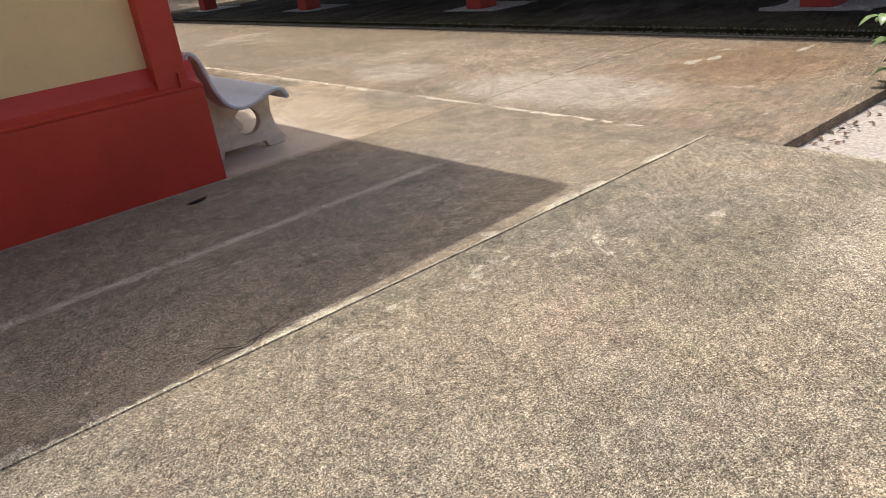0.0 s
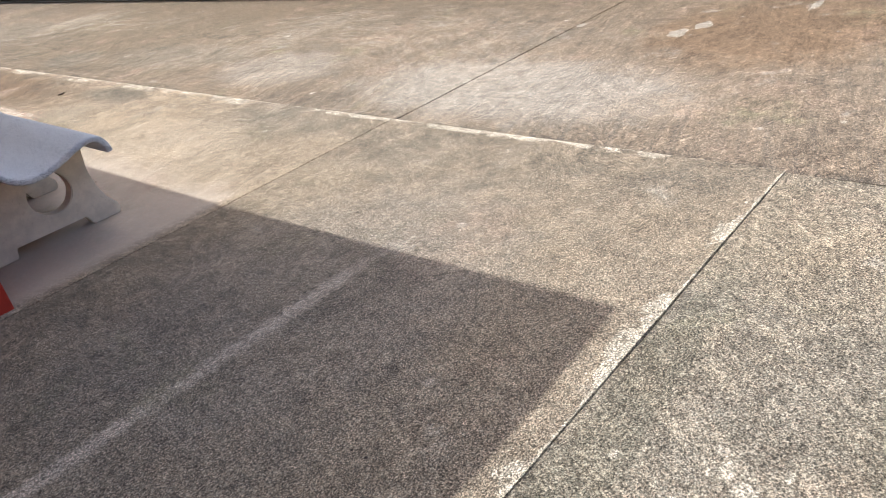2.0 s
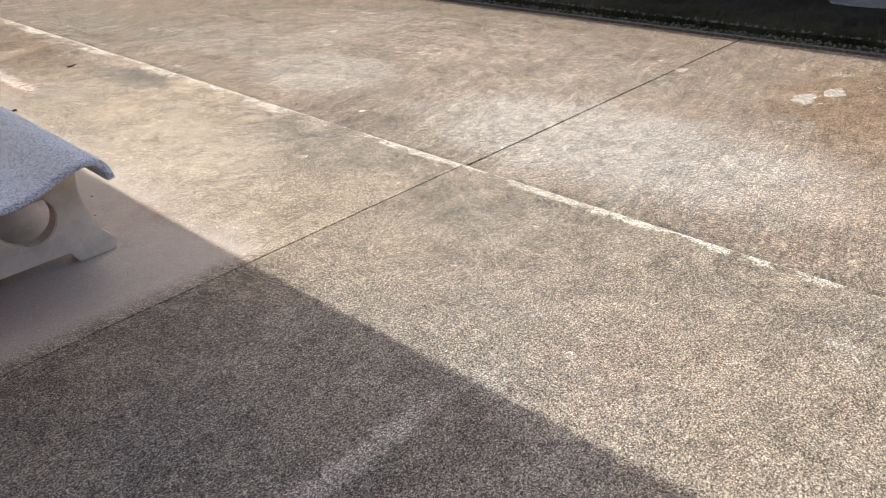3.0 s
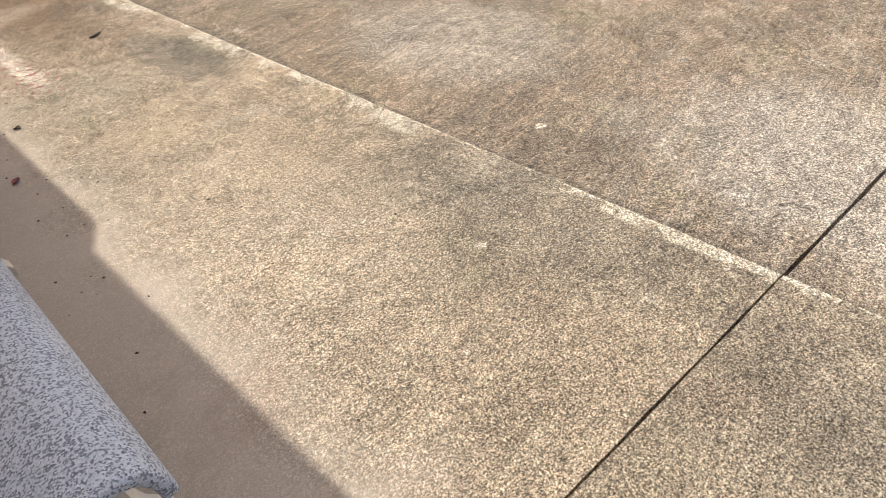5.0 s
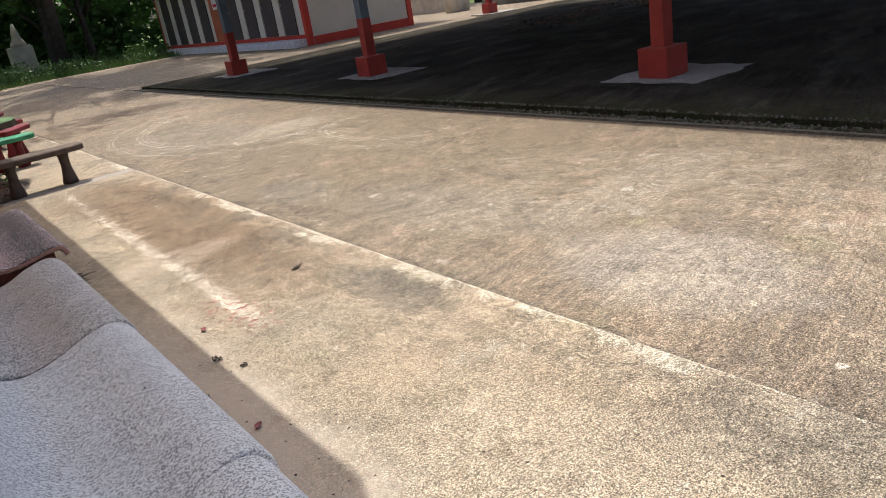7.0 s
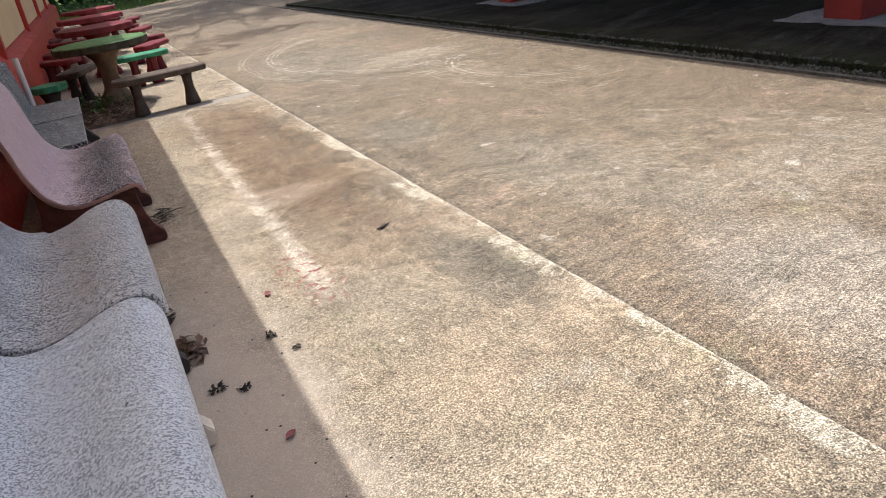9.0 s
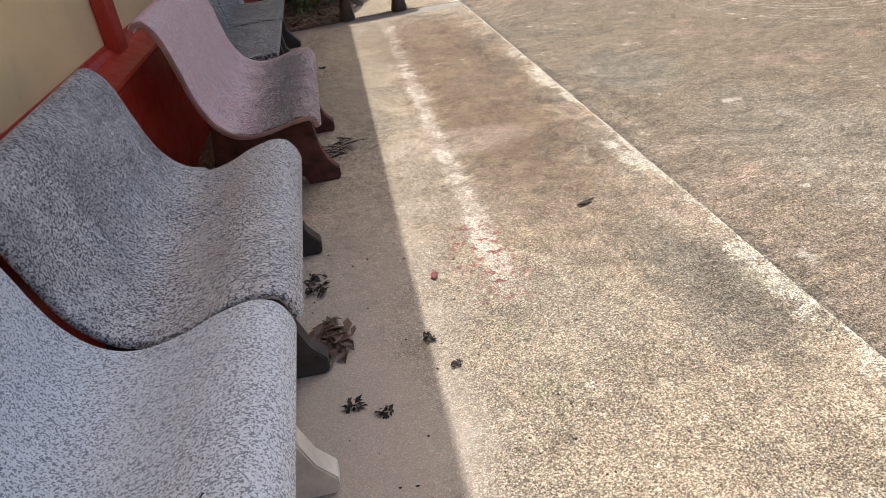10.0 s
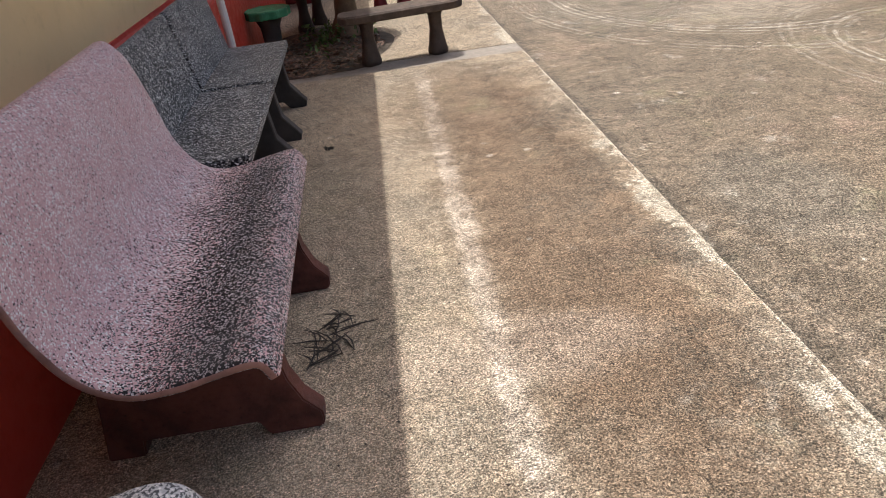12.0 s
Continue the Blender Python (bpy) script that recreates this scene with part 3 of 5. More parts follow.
def box(x0, y0, z0, x1, y1, z1, bevel=0.0, bm=None, segments=2):
    own = bmesh.new()
    bmesh.ops.create_cube(own, size=1.0)
    for v in own.verts:
        v.co = Vector((x0 if v.co.x < 0 else x1, y0 if v.co.y < 0 else y1, z0 if v.co.z < 0 else z1))
    if bevel:
        bmesh.ops.bevel(own, geom=own.edges[:], offset=bevel, segments=segments, affect="EDGES", profile=0.6)
    if bm is None:
        return own
    me = bpy.data.meshes.new("t")
    own.to_mesh(me)
    own.free()
    bm.from_mesh(me)
    bpy.data.meshes.remove(me)
    return bm


def prism(points, lo, hi, axis="z", bevel=0.0, holes=()):
    """A solid from an outline: axis z uses (x, y), axis y uses (x, z), axis x uses (y, z)."""
    bm = bmesh.new()

    def at(p, h):
        return {"z": (p[0], p[1], h), "y": (p[0], h, p[1]), "x": (h, p[0], p[1])}[axis]

    f = bm.faces.new([bm.verts.new(at(p, lo)) for p in points])
    got = bmesh.ops.extrude_face_region(bm, geom=[f])
    d = Vector(at((0, 0), hi - lo))
    for v in got["geom"]:
        if isinstance(v, bmesh.types.BMVert):
            v.co += d
    bmesh.ops.recalc_face_normals(bm, faces=bm.faces[:])
    if bevel:
        bmesh.ops.bevel(bm, geom=bm.edges[:], offset=bevel, segments=1, affect="EDGES")
    return bm


def lathe(profile, sides=32, wobble=0.0):
    """A turned solid from (radius, height) rows, with a slightly uneven rim."""
    bm = bmesh.new()
    rings = []
    for r, z in profile:
        rings.append([bm.verts.new((r * (1 + wobble * math.sin(5 * a + z * 3) * 0.5) * math.cos(a), r * (1 + wobble * math.cos(3 * a)) * math.sin(a), z))
                      for a in (2 * math.pi * i / sides for i in range(sides))])
    for lo, hi in zip(rings, rings[1:]):
        for i in range(sides):
            bm.faces.new((lo[i], lo[(i + 1) % sides], hi[(i + 1) % sides], hi[i]))
    bm.faces.new(rings[0][::-1])
    bm.faces.new(rings[-1])
    bmesh.ops.recalc_face_normals(bm, faces=bm.faces[:])
    return bm


def smooth_line(points, per=6):
    """Catmull-Rom through 2D points."""
    out = []
    p = [points[0]] + list(points) + [points[-1]]
    for i in range(1, len(p) - 2):
        for k in range(per):
            t = k / per
            out.append(tuple(0.5 * (2 * b + (c - a) * t + (2 * a - 5 * b + 4 * c - d) * t * t + (3 * b - a - 3 * c + d) * t ** 3)
                             for a, b, c, d in zip(p[i - 1], p[i], p[i + 1], p[i + 2])))
    out.append(tuple(points[-1]))
    return out


def ragged(x0, y0, x1, y1, jag, step=0.12, seed=1):
    """A rectangle's outline with a broken edge."""
    r = random.Random(seed)
    pts = []
    for (ax, ay), (bx, by) in (((x0, y0), (x1, y0)), ((x1, y0), (x1, y1)), ((x1, y1), (x0, y1)), ((x0, y1), (x0, y0))):
        length = math.hypot(bx - ax, by - ay)
        k = max(1, min(120, int(length / step)))
        for i in range(k):
            t = i / k
            j = (0 if i == 0 else (noise.noise((ax + (bx - ax) * t) * Vector((2.1, 0, 0)) + Vector((0, (ay + (by - ay) * t) * 2.1, seed))) * 0.6 + r.uniform(-0.4, 0.4)) * jag)
            nx, ny = (by - ay) / length, -(bx - ax) / length
            pts.append((ax + (bx - ax) * t + nx * j, ay + (by - ay) * t + ny * j))
    return pts


def leaves(bm, centre, spread, count, size, r, flat=0.0, droop=0.0):
    """Scatters folded leaf blades about a centre."""
    for _ in range(count):
        while True:
            p = Vector((r.uniform(-1, 1), r.uniform(-1, 1), r.uniform(-1, 1)))
            if p.length <= 1:
                break
        c = Vector(centre) + Vector((p.x * spread[0], p.y * spread[1], p.z * spread[2]))
        s = size * r.uniform(0.6, 1.3)
        q = Euler((r.uniform(-1, 1) * (1 - flat) * 1.5, r.uniform(-1, 1) * (1 - flat) * 1.5 + droop, r.uniform(0, 6.283))).to_matrix()
        pts = [(0, -0.5, 0), (0.24, -0.1, 0.06), (0.0, 0.55, -0.05), (-0.24, -0.1, 0.06)]
        v = [bm.verts.new(c + q @ (Vector(a) * s)) for a in pts]
        bm.faces.new((v[0], v[1], v[2]))
        bm.faces.new((v[0], v[2], v[3]))


def tube(path, radii, sides=8, bm=None):
    bm = bm or bmesh.new()
    rings = []
    for i, p in enumerate(path):
        d = (Vector(path[min(i + 1, len(path) - 1)]) - Vector(path[max(i - 1, 0)])).normalized()
        a = d.orthogonal().normalized()
        b = d.cross(a)
        rings.append([bm.verts.new(Vector(p) + (a * math.cos(t) + b * math.sin(t)) * radii[i]) for t in (2 * math.pi * k / sides for k in range(sides))])
    for lo, hi in zip(rings, rings[1:]):
        for k in range(sides):
            bm.faces.new((lo[k], lo[(k + 1) % sides], hi[(k + 1) % sides], hi[k]))
    bm.faces.new(rings[0][::-1])
    bm.faces.new(rings[-1])
    return bm


# ---------------------------------------------------------------- ground and paving
APRON_X, COURT_X = 4.235, 7.62
gb = bmesh.new()
for gx in (-900, 900):
    for gy in (-900, 900):
        gb.verts.new((gx, gy, -0.09))
gb.verts.ensure_lookup_table()
gb.faces.new([gb.verts[i] for i in (0, 2, 3, 1)])
ground = tagged(part("ground", gb, mat_ground), "sandy earth turning to grass past the paving", "ground", kind="structure")


def slab(name, x0, y0, x1, y1, top, mat, jag, seed, label, deep=0.12):
    bm = prism(ragged(x0, y0, x1, y1, jag, 0.11, seed), top - deep, top)
    return tagged(part(name, bm, mat), label, "paving", kind="structure")


slab("pavement_apron_south", -12.0, 2.565, APRON_X, 4.996, 0.0, mat_apron_south, 0.004, 3, "weathered tan concrete apron with a pale drip line")
slab("pavement_apron_east", -12.0, 5.003, APRON_X, 13.84, 0.0, mat_apron, 0.004, 4, "weathered tan concrete apron beside the benches")
slab("pavement_strip", 1.0, 13.846, APRON_X, 14.12, -0.004, mat_strip, 0.003, 5, "smooth grey concrete strip across the apron")
slab("pavement_apron_north", 1.0, 14.126, APRON_X, 36.5, -0.002, mat_apron, 0.004, 6, "weathered concrete apron under the picnic tables")
slab("pavement_court_near", APRON_X + 0.012, 2.06, COURT_X, 4.993, -0.016, mat_court, 0.006, 7, "brown-stained concrete court slab with a broken edge", 0.13)
slab("pavement_court", APRON_X + 0.012, 5.006, COURT_X, 40.5, -0.016, mat_court, 0.005, 8, "brushed tan concrete court with tyre marks", 0.13)
slab("pavement_court_far", COURT_X + 0.05, 25.6, 30.0, 41.0, -0.02, mat_court, 0.02, 9, "sunlit concrete yard before the toilet block", 0.1)
slab("pavement_yard", -14.0, -12.0, 4.228, 2.561, -0.008, mat_yard, 0.005, 10, "greyish grit-faced concrete yard slab", 0.12)
slab("pavement_shelter", COURT_X + 0.24, -4.0, 24.0, 25.55, 0.035, mat_shelter_floor, 0.02, 11, "mossy concrete floor darkened for the shelter roof's shade", 0.2)
slab("kerb_lip", COURT_X + 0.004, 2.0, COURT_X + 0.055, 25.5, 0.004, mat_gravel, 0.008, 12, "thin pale concrete lip along the shelter gutter", 0.1)
slab("gutter_bed", COURT_X + 0.06, 1.6, COURT_X + 0.25, 25.5, -0.012, mat_shelter_floor, 0.01, 13, "gravelly gutter bed in the shade-darkened floor tone", 0.08)


# pebbles in the gutter, one heap
pb = bmesh.new()
for _ in range(3400):
    y = rng.uniform(2.2, 25.0)
    x = COURT_X + rng.uniform(0.07, 0.30)
    s = rng.uniform(0.006, 0.02)
    q = Euler((rng.uniform(0, 3), rng.uniform(0, 3), 0)).to_matrix()
    z = -0.012 if x < COURT_X + 0.24 else 0.036
    v = [pb.verts.new(Vector((x, y, z + s * 0.3)) + q @ (Vector(a) * s)) for a in ((1, 0, 0), (-1, 0.2, 0), (0, 1, 0), (0.1, -1, 0), (0, 0, 0.8), (0, 0, -0.8))]
    for a, b, c in ((0, 2, 4), (2, 1, 4), (1, 3, 4), (3, 0, 4), (2, 0, 5), (1, 2, 5), (3, 1, 5), (0, 3, 5)):
        pb.faces.new((v[a], v[b], v[c]))
tagged(part("gutter_gravel", pb, mat_gravel), "loose dark gravel along the shelter gutter", "gravel", kind="stuff")


# ---------------------------------------------------------------- the hall with the red plinth
WALL_X, WALL_Y, PLINTH_X, PLINTH_Y = 1.64, 5.19, 1.80, 5.05
NORTH, WEST = 33.0, -12.0
EAST_TURN = Matrix.Translation((1.8, 5.05, 0)) @ pose(0, 0, 0, 0, 0, -1.25) @ Matrix.Translation((-1.8, -5.05, 0))
tagged(part("wall_east", box(WALL_X - 0.2, WALL_Y + 0.204, 0.0, WALL_X, NORTH, 3.72), mat_cream), "cream painted rendered hall wall", "wall", kind="structure").matrix_basis = EAST_TURN
tagged(part("wall_south", box(WEST, WALL_Y, 0.0, WALL_X - 0.01, WALL_Y + 0.2, 3.72), mat_cream), "cream painted rendered hall wall", "wall", kind="structure")
tagged(part("wall_north", box(WEST, NORTH - 0.2, 0.0, WALL_X - 0.203, NORTH, 3.72), mat_cream), "cream painted hall wall", "wall", kind="structure")
tagged(part("wall_west", box(WEST, WALL_Y + 0.203, 0.0, WEST + 0.2, NORTH - 0.203, 3.72), mat_cream), "cream painted hall wall", "wall", kind="structure")
# the plinth: an upright red face with a sloping ledge up to the wall
def plinth_top(front, back):
    """The sloping ledge: a short step, then a hollow curve up to the wall."""
    return [(0.004, front - 0.02), (0.0, front - 0.004), (0.012, front + 0.006), (0.05, front + 0.02), (0.09, front + 0.045), (0.122, front + (back - front) * 0.55), (0.142, back - 0.02), (0.148, back), (0.156, back), (0.156, front - 0.02)]


tagged(part("plinth_east", box(WALL_X + 0.002, PLINTH_Y + 0.003, -0.1, PLINTH_X, NORTH, 0.69, 0.006), mat_red), "glossy red plinth beneath a rounded moulding", "plinth", kind="structure").matrix_basis = EAST_TURN
tagged(part("plinth_south", box(WEST, PLINTH_Y, -0.1, PLINTH_X - 0.004, WALL_Y - 0.002, 0.689, 0.006), mat_red), "glossy red plinth beneath a rounded moulding", "plinth", kind="structure")
tagged(part("trim_east", prism([(PLINTH_X - a, b) for a, b in plinth_top(0.71, 0.815)], PLINTH_Y + 0.002, NORTH, "y"), mat_red), "rounded red moulding on the plinth", "moulding", kind="structure").matrix_basis = EAST_TURN
tagged(part("trim_south", prism([(PLINTH_Y + a * 0.87, b) for a, b in plinth_top(0.71, 0.874)], WEST, PLINTH_X - 0.003, "x"), mat_red), "rounded red moulding on the plinth", "moulding", kind="structure")


def hall_column(x, y, w, d):
    t = thing("wall_column", "square red painted column standing on the plinth", "column", Matrix.Translation((x, y, 0)), "hall columns")
    part("shaft", box(-w / 2, -d / 2, 0.715, w / 2, d / 2, 3.68, 0.008), mat_red, t)
    return t


corner_column = hall_column(1.605, 5.18, 0.225, 0.2)
side_column = hall_column(1.672, 10.24, 0.065, 0.17)
side_column.matrix_basis = EAST_TURN @ side_column.matrix_basis
for i in range(1, 5):
    copy_thing(side_column, EAST_TURN @ Matrix.Translation((1.672, 10.24 + 4.75 * i, 0)))
for i in range(1, 3):
    copy_thing(corner_column, Matrix.Translation((1.605 - 4.75 * i, 5.18, 0)))

# added unseen walls behind the walker: close the yard and block low sky light
tagged(part("wall_sky_block_south", box(-22.0, -9.3, -0.09, 8.0, -9.0, 6.5), mat_stain_wall), "plain unseen wall added to block low sky light", "wall", kind="structure")
tagged(part("wall_sky_block_west", box(-22.3, -9.3, -0.09, -22.003, 5.0, 6.5), mat_stain_wall), "plain unseen wall added to block low sky light", "wall", kind="structure")

# roof with wide eaves
EAVE_Z = 3.7
EAVE = [(WEST - 1.6, 3.0), (3.31, 3.765), (3.235, 5.9), (3.215, 7.88), (3.295, 8.05), (3.31, 10.0), (3.38, 14.9), (3.66, NORTH + 1.4), (WEST - 1.6, NORTH + 1.4)]
rb = bmesh.new()
lo = [rb.verts.new((x, y, EAVE_Z)) for x, y in EAVE]
up = [rb.verts.new(v.co + Vector((0, 0, 0.14))) for v in lo]
r0, r1 = rb.verts.new((-5.2, 12.0, 7.2)), rb.verts.new((-5.2, 25.0, 7.2))
rb.faces.new(lo[::-1])
for i in range(len(lo)):
    rb.faces.new((lo[i], lo[(i + 1) % len(lo)], up[(i + 1) % len(lo)], up[i]))
rb.faces.new((up[0], up[1], r0))
for a, b in zip(up[1:4], up[2:5]):
    rb.faces.new((a, b, r0))
rb.faces.new((up[4], r1, r0))
for a, b in zip(up[4:7], up[5:8]):
    rb.faces.new((a, b, r1))
rb.faces.new((up[7], up[8], r1))
rb.faces.new((up[8], up[0], r0, r1))
bmesh.ops.recalc_face_normals(rb, faces=rb.faces[:])
tagged(part("roof_hall", rb, mat_roof_tile), "brown sheet roof with wide eaves over the hall", "roof", kind="structure")
# unseen soffit, added in white to bounce ground light onto wall and benches
tagged(part("ceiling_eaves", box(WEST - 1.5, 3.9, EAVE_Z - 0.03, 3.12, NORTH + 1.3, EAVE_Z - 0.004), mat_soffit), "unseen eaves soffit kept white to bounce light", "ceiling", kind="structure")


# ---------------------------------------------------------------- curved terrazzo benches
PROFILE = [(1.845, 0.845), (1.872, 0.885), (1.92, 0.882), (1.972, 0.815), (2.01, 0.69), (2.062, 0.535), (2.135, 0.443), (2.225, 0.412),
           (2.34, 0.432), (2.45, 0.476), (2.53, 0.492), (2.587, 0.478), (2.62, 0.435), (2.63, 0.39)]
PROFILE_LIGHT = [(x - 0.036, z + 0.018) for x, z in PROFILE]
PROFILE_MIDDLE = [(x - 0.016, z + 0.012) for x, z in PROFILE]
PROFILE_PINK = [(2.005, 0.945), (2.035, 0.972), (2.08, 0.968), (2.13, 0.90), (2.17, 0.76), (2.21, 0.58), (2.27, 0.46), (2.36, 0.405),
                (2.46, 0.405), (2.57, 0.428), (2.66, 0.442), (2.70, 0.425), (2.722, 0.38)]


def bench_shell(profile, length, thick, seed, chip=0.0):
    """The S-curved terrazzo shell: a thick curved sheet with rounded, slightly chipped edges."""
    line = smooth_line(profile, 5)
    n = len(line)
    normals = []
    for i in range(n):
        a, b = line[max(0, i - 1)], line[min(n - 1, i + 1)]
        d = Vector((b[0] - a[0], b[1] - a[1])).normalized()
        normals.append(Vector((-d.y, d.x)))
    top = [Vector(p) for p in line]
    low = [Vector(p) - m * thick for p, m in zip(line, normals)]
    ring = top + low[::-1]
    bm = bmesh.new()
    r = random.Random(seed)
    ys = [0.0, 0.006, 0.02] + [length * k / 16 for k in range(1, 16)] + [length - 0.02, length - 0.006, length]
    rows = []
    for k, y in enumerate(ys):
        edge = 0.007 if k in (0, len(ys) - 1) else (0.002 if k in (1, len(ys) - 2) else 0.0)
        row = []
        for i, p in enumerate(ring):
            j = i if i < n else 2 * n - 1 - i
            side = -1 if i < n else 1
            q = p + normals[j] * side * edge
            if edge:
                q = q + normals[j] * side * 0.004 * max(0.0, noise.noise((q.x * 11, q.y * 11, seed + k)))
            short = chip if k >= len(ys) - 4 and p.x > 2.225 else 0.0
            row.append(bm.verts.new((q.x, y - short + (0.005 * noise.noise((q.x * 9, q.y * 9, seed)) if edge > 0.005 else 0), q.y)))
        rows.append(row)
    m = len(ring)
    for a, b in zip(rows, rows[1:]):
        for i in range(m):
            bm.faces.new((a[i], a[(i + 1) % m], b[(i + 1) % m], b[i]))
    for row, turn in ((rows[0], 1), (rows[-1], -1)):
        for i in range(n - 1):
            quad = [row[i], row[i + 1], row[m - 2 - i], row[m - 1 - i]]
            bm.faces.new(quad[::turn]).material_index = 1
    bmesh.ops.recalc_face_normals(bm, faces=bm.faces[:])
    return bm


def bench_leg(profile, y0, y1, hole, reach=0.0):
    """A cast side panel under the shell: flared feet, an arch between them and a round hole."""
    line = [p for p in smooth_line(profile, 3)]
    front = profile[-1][0]
    back = profile[0][0] + 0.13
    under = [(x, z - 0.033) for x, z in line if back + 0.02 < x < front - 0.045 and z < 0.75]
    fx = front + reach
    outer = [(back - 0.02, 0.0), (back + 0.09, 0.0), (back + 0.10, 0.055), (fx - 0.19, 0.055), (fx - 0.165, 0.0), (fx - 0.01, 0.0), (fx, 0.02), (fx, 0.055),
             (fx - 0.045, 0.11), (fx - 0.075, 0.19), (fx - 0.09, 0.30)] + under[::-1] + [(under[0][0] - 0.02, under[0][1] - 0.1), (back + 0.04, 0.35), (back + 0.0, 0.12)]
    bm = bmesh.new()
    cx, cz, rad = (front + back) / 2 + 0.025, 0.25, 0.112
    from_list = [bm.verts.new((x, y0, z)) for x, z in outer]
    edges = [bm.edges.new((from_list[i], from_list[(i + 1) % len(from_list)])) for i in range(len(from_list))]
    if hole:
        ring = [bm.verts.new((cx + rad * math.cos(a), y0, cz + rad * math.sin(a))) for a in (2 * math.pi * k / 24 for k in range(24))]
        edges += [bm.edges.new((ring[i], ring[(i + 1) % 24])) for i in range(24)]
    bmesh.ops.triangle_fill(bm, use_beauty=True, use_dissolve=False, edges=edges)
    got = bmesh.ops.extrude_face_region(bm, geom=bm.faces[:])
    for v in got["geom"]:
        if isinstance(v, bmesh.types.BMVert):
            v.co.y = y1
    bmesh.ops.recalc_face_normals(bm, faces=bm.faces[:])
    sharp = [e for e in bm.edges if len(e.link_faces) == 2 and e.calc_face_angle(0) > 1.0]
    bmesh.ops.bevel(bm, geom=sharp, offset=0.005, segments=2, affect="EDGES")
    return bm


def curved_bench(y0, length, profile, shell_mat, leg_mat, seed, label, hole=True, inset=(0.24, 0.24), reach=0.045, edge_mat=None, chip=0.0):
    m = Matrix.Translation((profile[-1][0], y0, 0))
    t = thing("curved_bench", label, "bench", m, "benches along the hall")
    back = Matrix.Translation((-profile[-1][0], 0, 0))
    for name, bm, mat, sm in (("seat_shell", bench_shell(profile, length, 0.034, seed, chip), shell_mat, True),
                              ("side_panel", bench_leg(profile, inset[0], inset[0] + 0.075, hole, reach), leg_mat, False),
                              ("side_panel", bench_leg(profile, length - inset[1] - 0.075, length - inset[1], hole, reach), leg_mat, False)):
        bm.transform(back)
        ob = part(name, bm, mat, t, smooth=sm)
        if name == "seat_shell":
            ob.data.materials.append(edge_mat or mat)
    return t


curved_bench(5.335, 1.385, PROFILE_LIGHT, mat_terr_light, mat_cast, 31, "pale grey terrazzo bench with curled seat and cream concrete legs", True, (0.24, 0.24), 0.01)
curved_bench(6.735, 1.235, PROFILE_MIDDLE, mat_terr_light, mat_cast, 32, "pale grey terrazzo bench butted against a darker one", True, (0.15, 0.16), 0.03)
curved_bench(8.02, 1.28, PROFILE, mat_terr_grey, mat_cast_dark, 33, "speckled grey terrazzo bench with near-black concrete legs", False, (0.24, 0.13), 0.005, chip=0.05)
curved_bench(9.655, 1.465, PROFILE_PINK, mat_terr_pink, mat_cast_redpaint, 34, "faded pink terrazzo bench with a worn dark seat", False, (0.23, 0.37), 0.035, edge_mat=mat_bench_edge)


def slab_bench(y0, y1, label):
    """Flat terrazzo bench: a thick seat slab, an upright back slab and cast legs."""
    t = thing("slab_bench", label, "bench", Matrix.Translation((2.485, y0, 0)), "dark terrazzo benches")
    ln = y1 - y0
    part("seat", box(-0.47, 0.006, 0.378, 0.0, ln - 0.006, 0.425, 0.008), mat_terr_dark, t)
    bk = prism([(-0.44, 0.428), (-0.402, 0.428), (-0.485, 0.855), (-0.5, 0.868), (-0.523, 0.86)], 0.006, ln - 0.006, "y", 0.005)
    part("backrest", bk, mat_terr_dark, t)
    for y in (0.14, ln - 0.22):
        lg = prism([(-0.38, 0.0), (-0.25, 0.0), (-0.22, 0.05), (-0.09, 0.05), (-0.05, 0.0), (0.06, 0.0), (0.072, 0.035), (0.03, 0.09), (-0.025, 0.16), (-0.05, 0.372),
                    (-0.40, 0.372), (-0.40, 0.30)], y, y + 0.08, "y", 0.006)
        part("leg", lg, mat_cast_dark, t)
    return t


slab_bench(11.14, 12.33, "dark grey speckled terrazzo slab bench beside the red plinth")
slab_bench(12.362, 13.42, "dark grey speckled terrazzo slab bench beside the red plinth")
tagged(part("drain_pipe", tube([(2.08, 13.56, 0.0), (2.08, 13.56, 0.45), (2.075, 13.56, 0.86)], [0.028] * 3, 12), mat_plate), "white plastic pipe stub against the plinth", "pipe")


# ---------------------------------------------------------------- picnic sets under the eaves
def log_bench(m, length, label, mat_top, mat_leg, group):
    """A cast bench made to look like a split log on two trunk feet."""
    t = thing("log_bench", label, "bench", m, group)
    h = length / 2
    pts = []
    for i in range(28):
        a = 2 * math.pi * i / 28
        c, s = math.cos(a), math.sin(a)
        x = h * math.copysign(abs(c) ** 0.35, c) + 0.015 * noise.noise((c * 3, s * 3, length))
        y = 0.15 * math.copysign(abs(s) ** 0.45, s) + 0.012 * noise.noise((c * 4, s * 4, length + 3))
        pts.append((x, y))
    part("top", prism(pts, 0.355, 0.42, "z", 0.012), mat_top, t)
    for sx in (-1, 1):
        lg = lathe([(0.08, 0.0), (0.085, 0.02), (0.068, 0.09), (0.05, 0.2), (0.052, 0.3), (0.075, 0.353)], 14, 0.16)
        lg.transform(Matrix.Translation((sx * (h - 0.22), 0.02, 0)))
        for v in lg.verts:
            if v.co.z < 0.06 and abs(v.co.x - sx * (h - 0.22)) < 0.035:
                v.co.z += 0.03 if v.co.z > 0.005 else 0.0
        part("leg", lg, mat_leg, t, smooth=True)
    return t


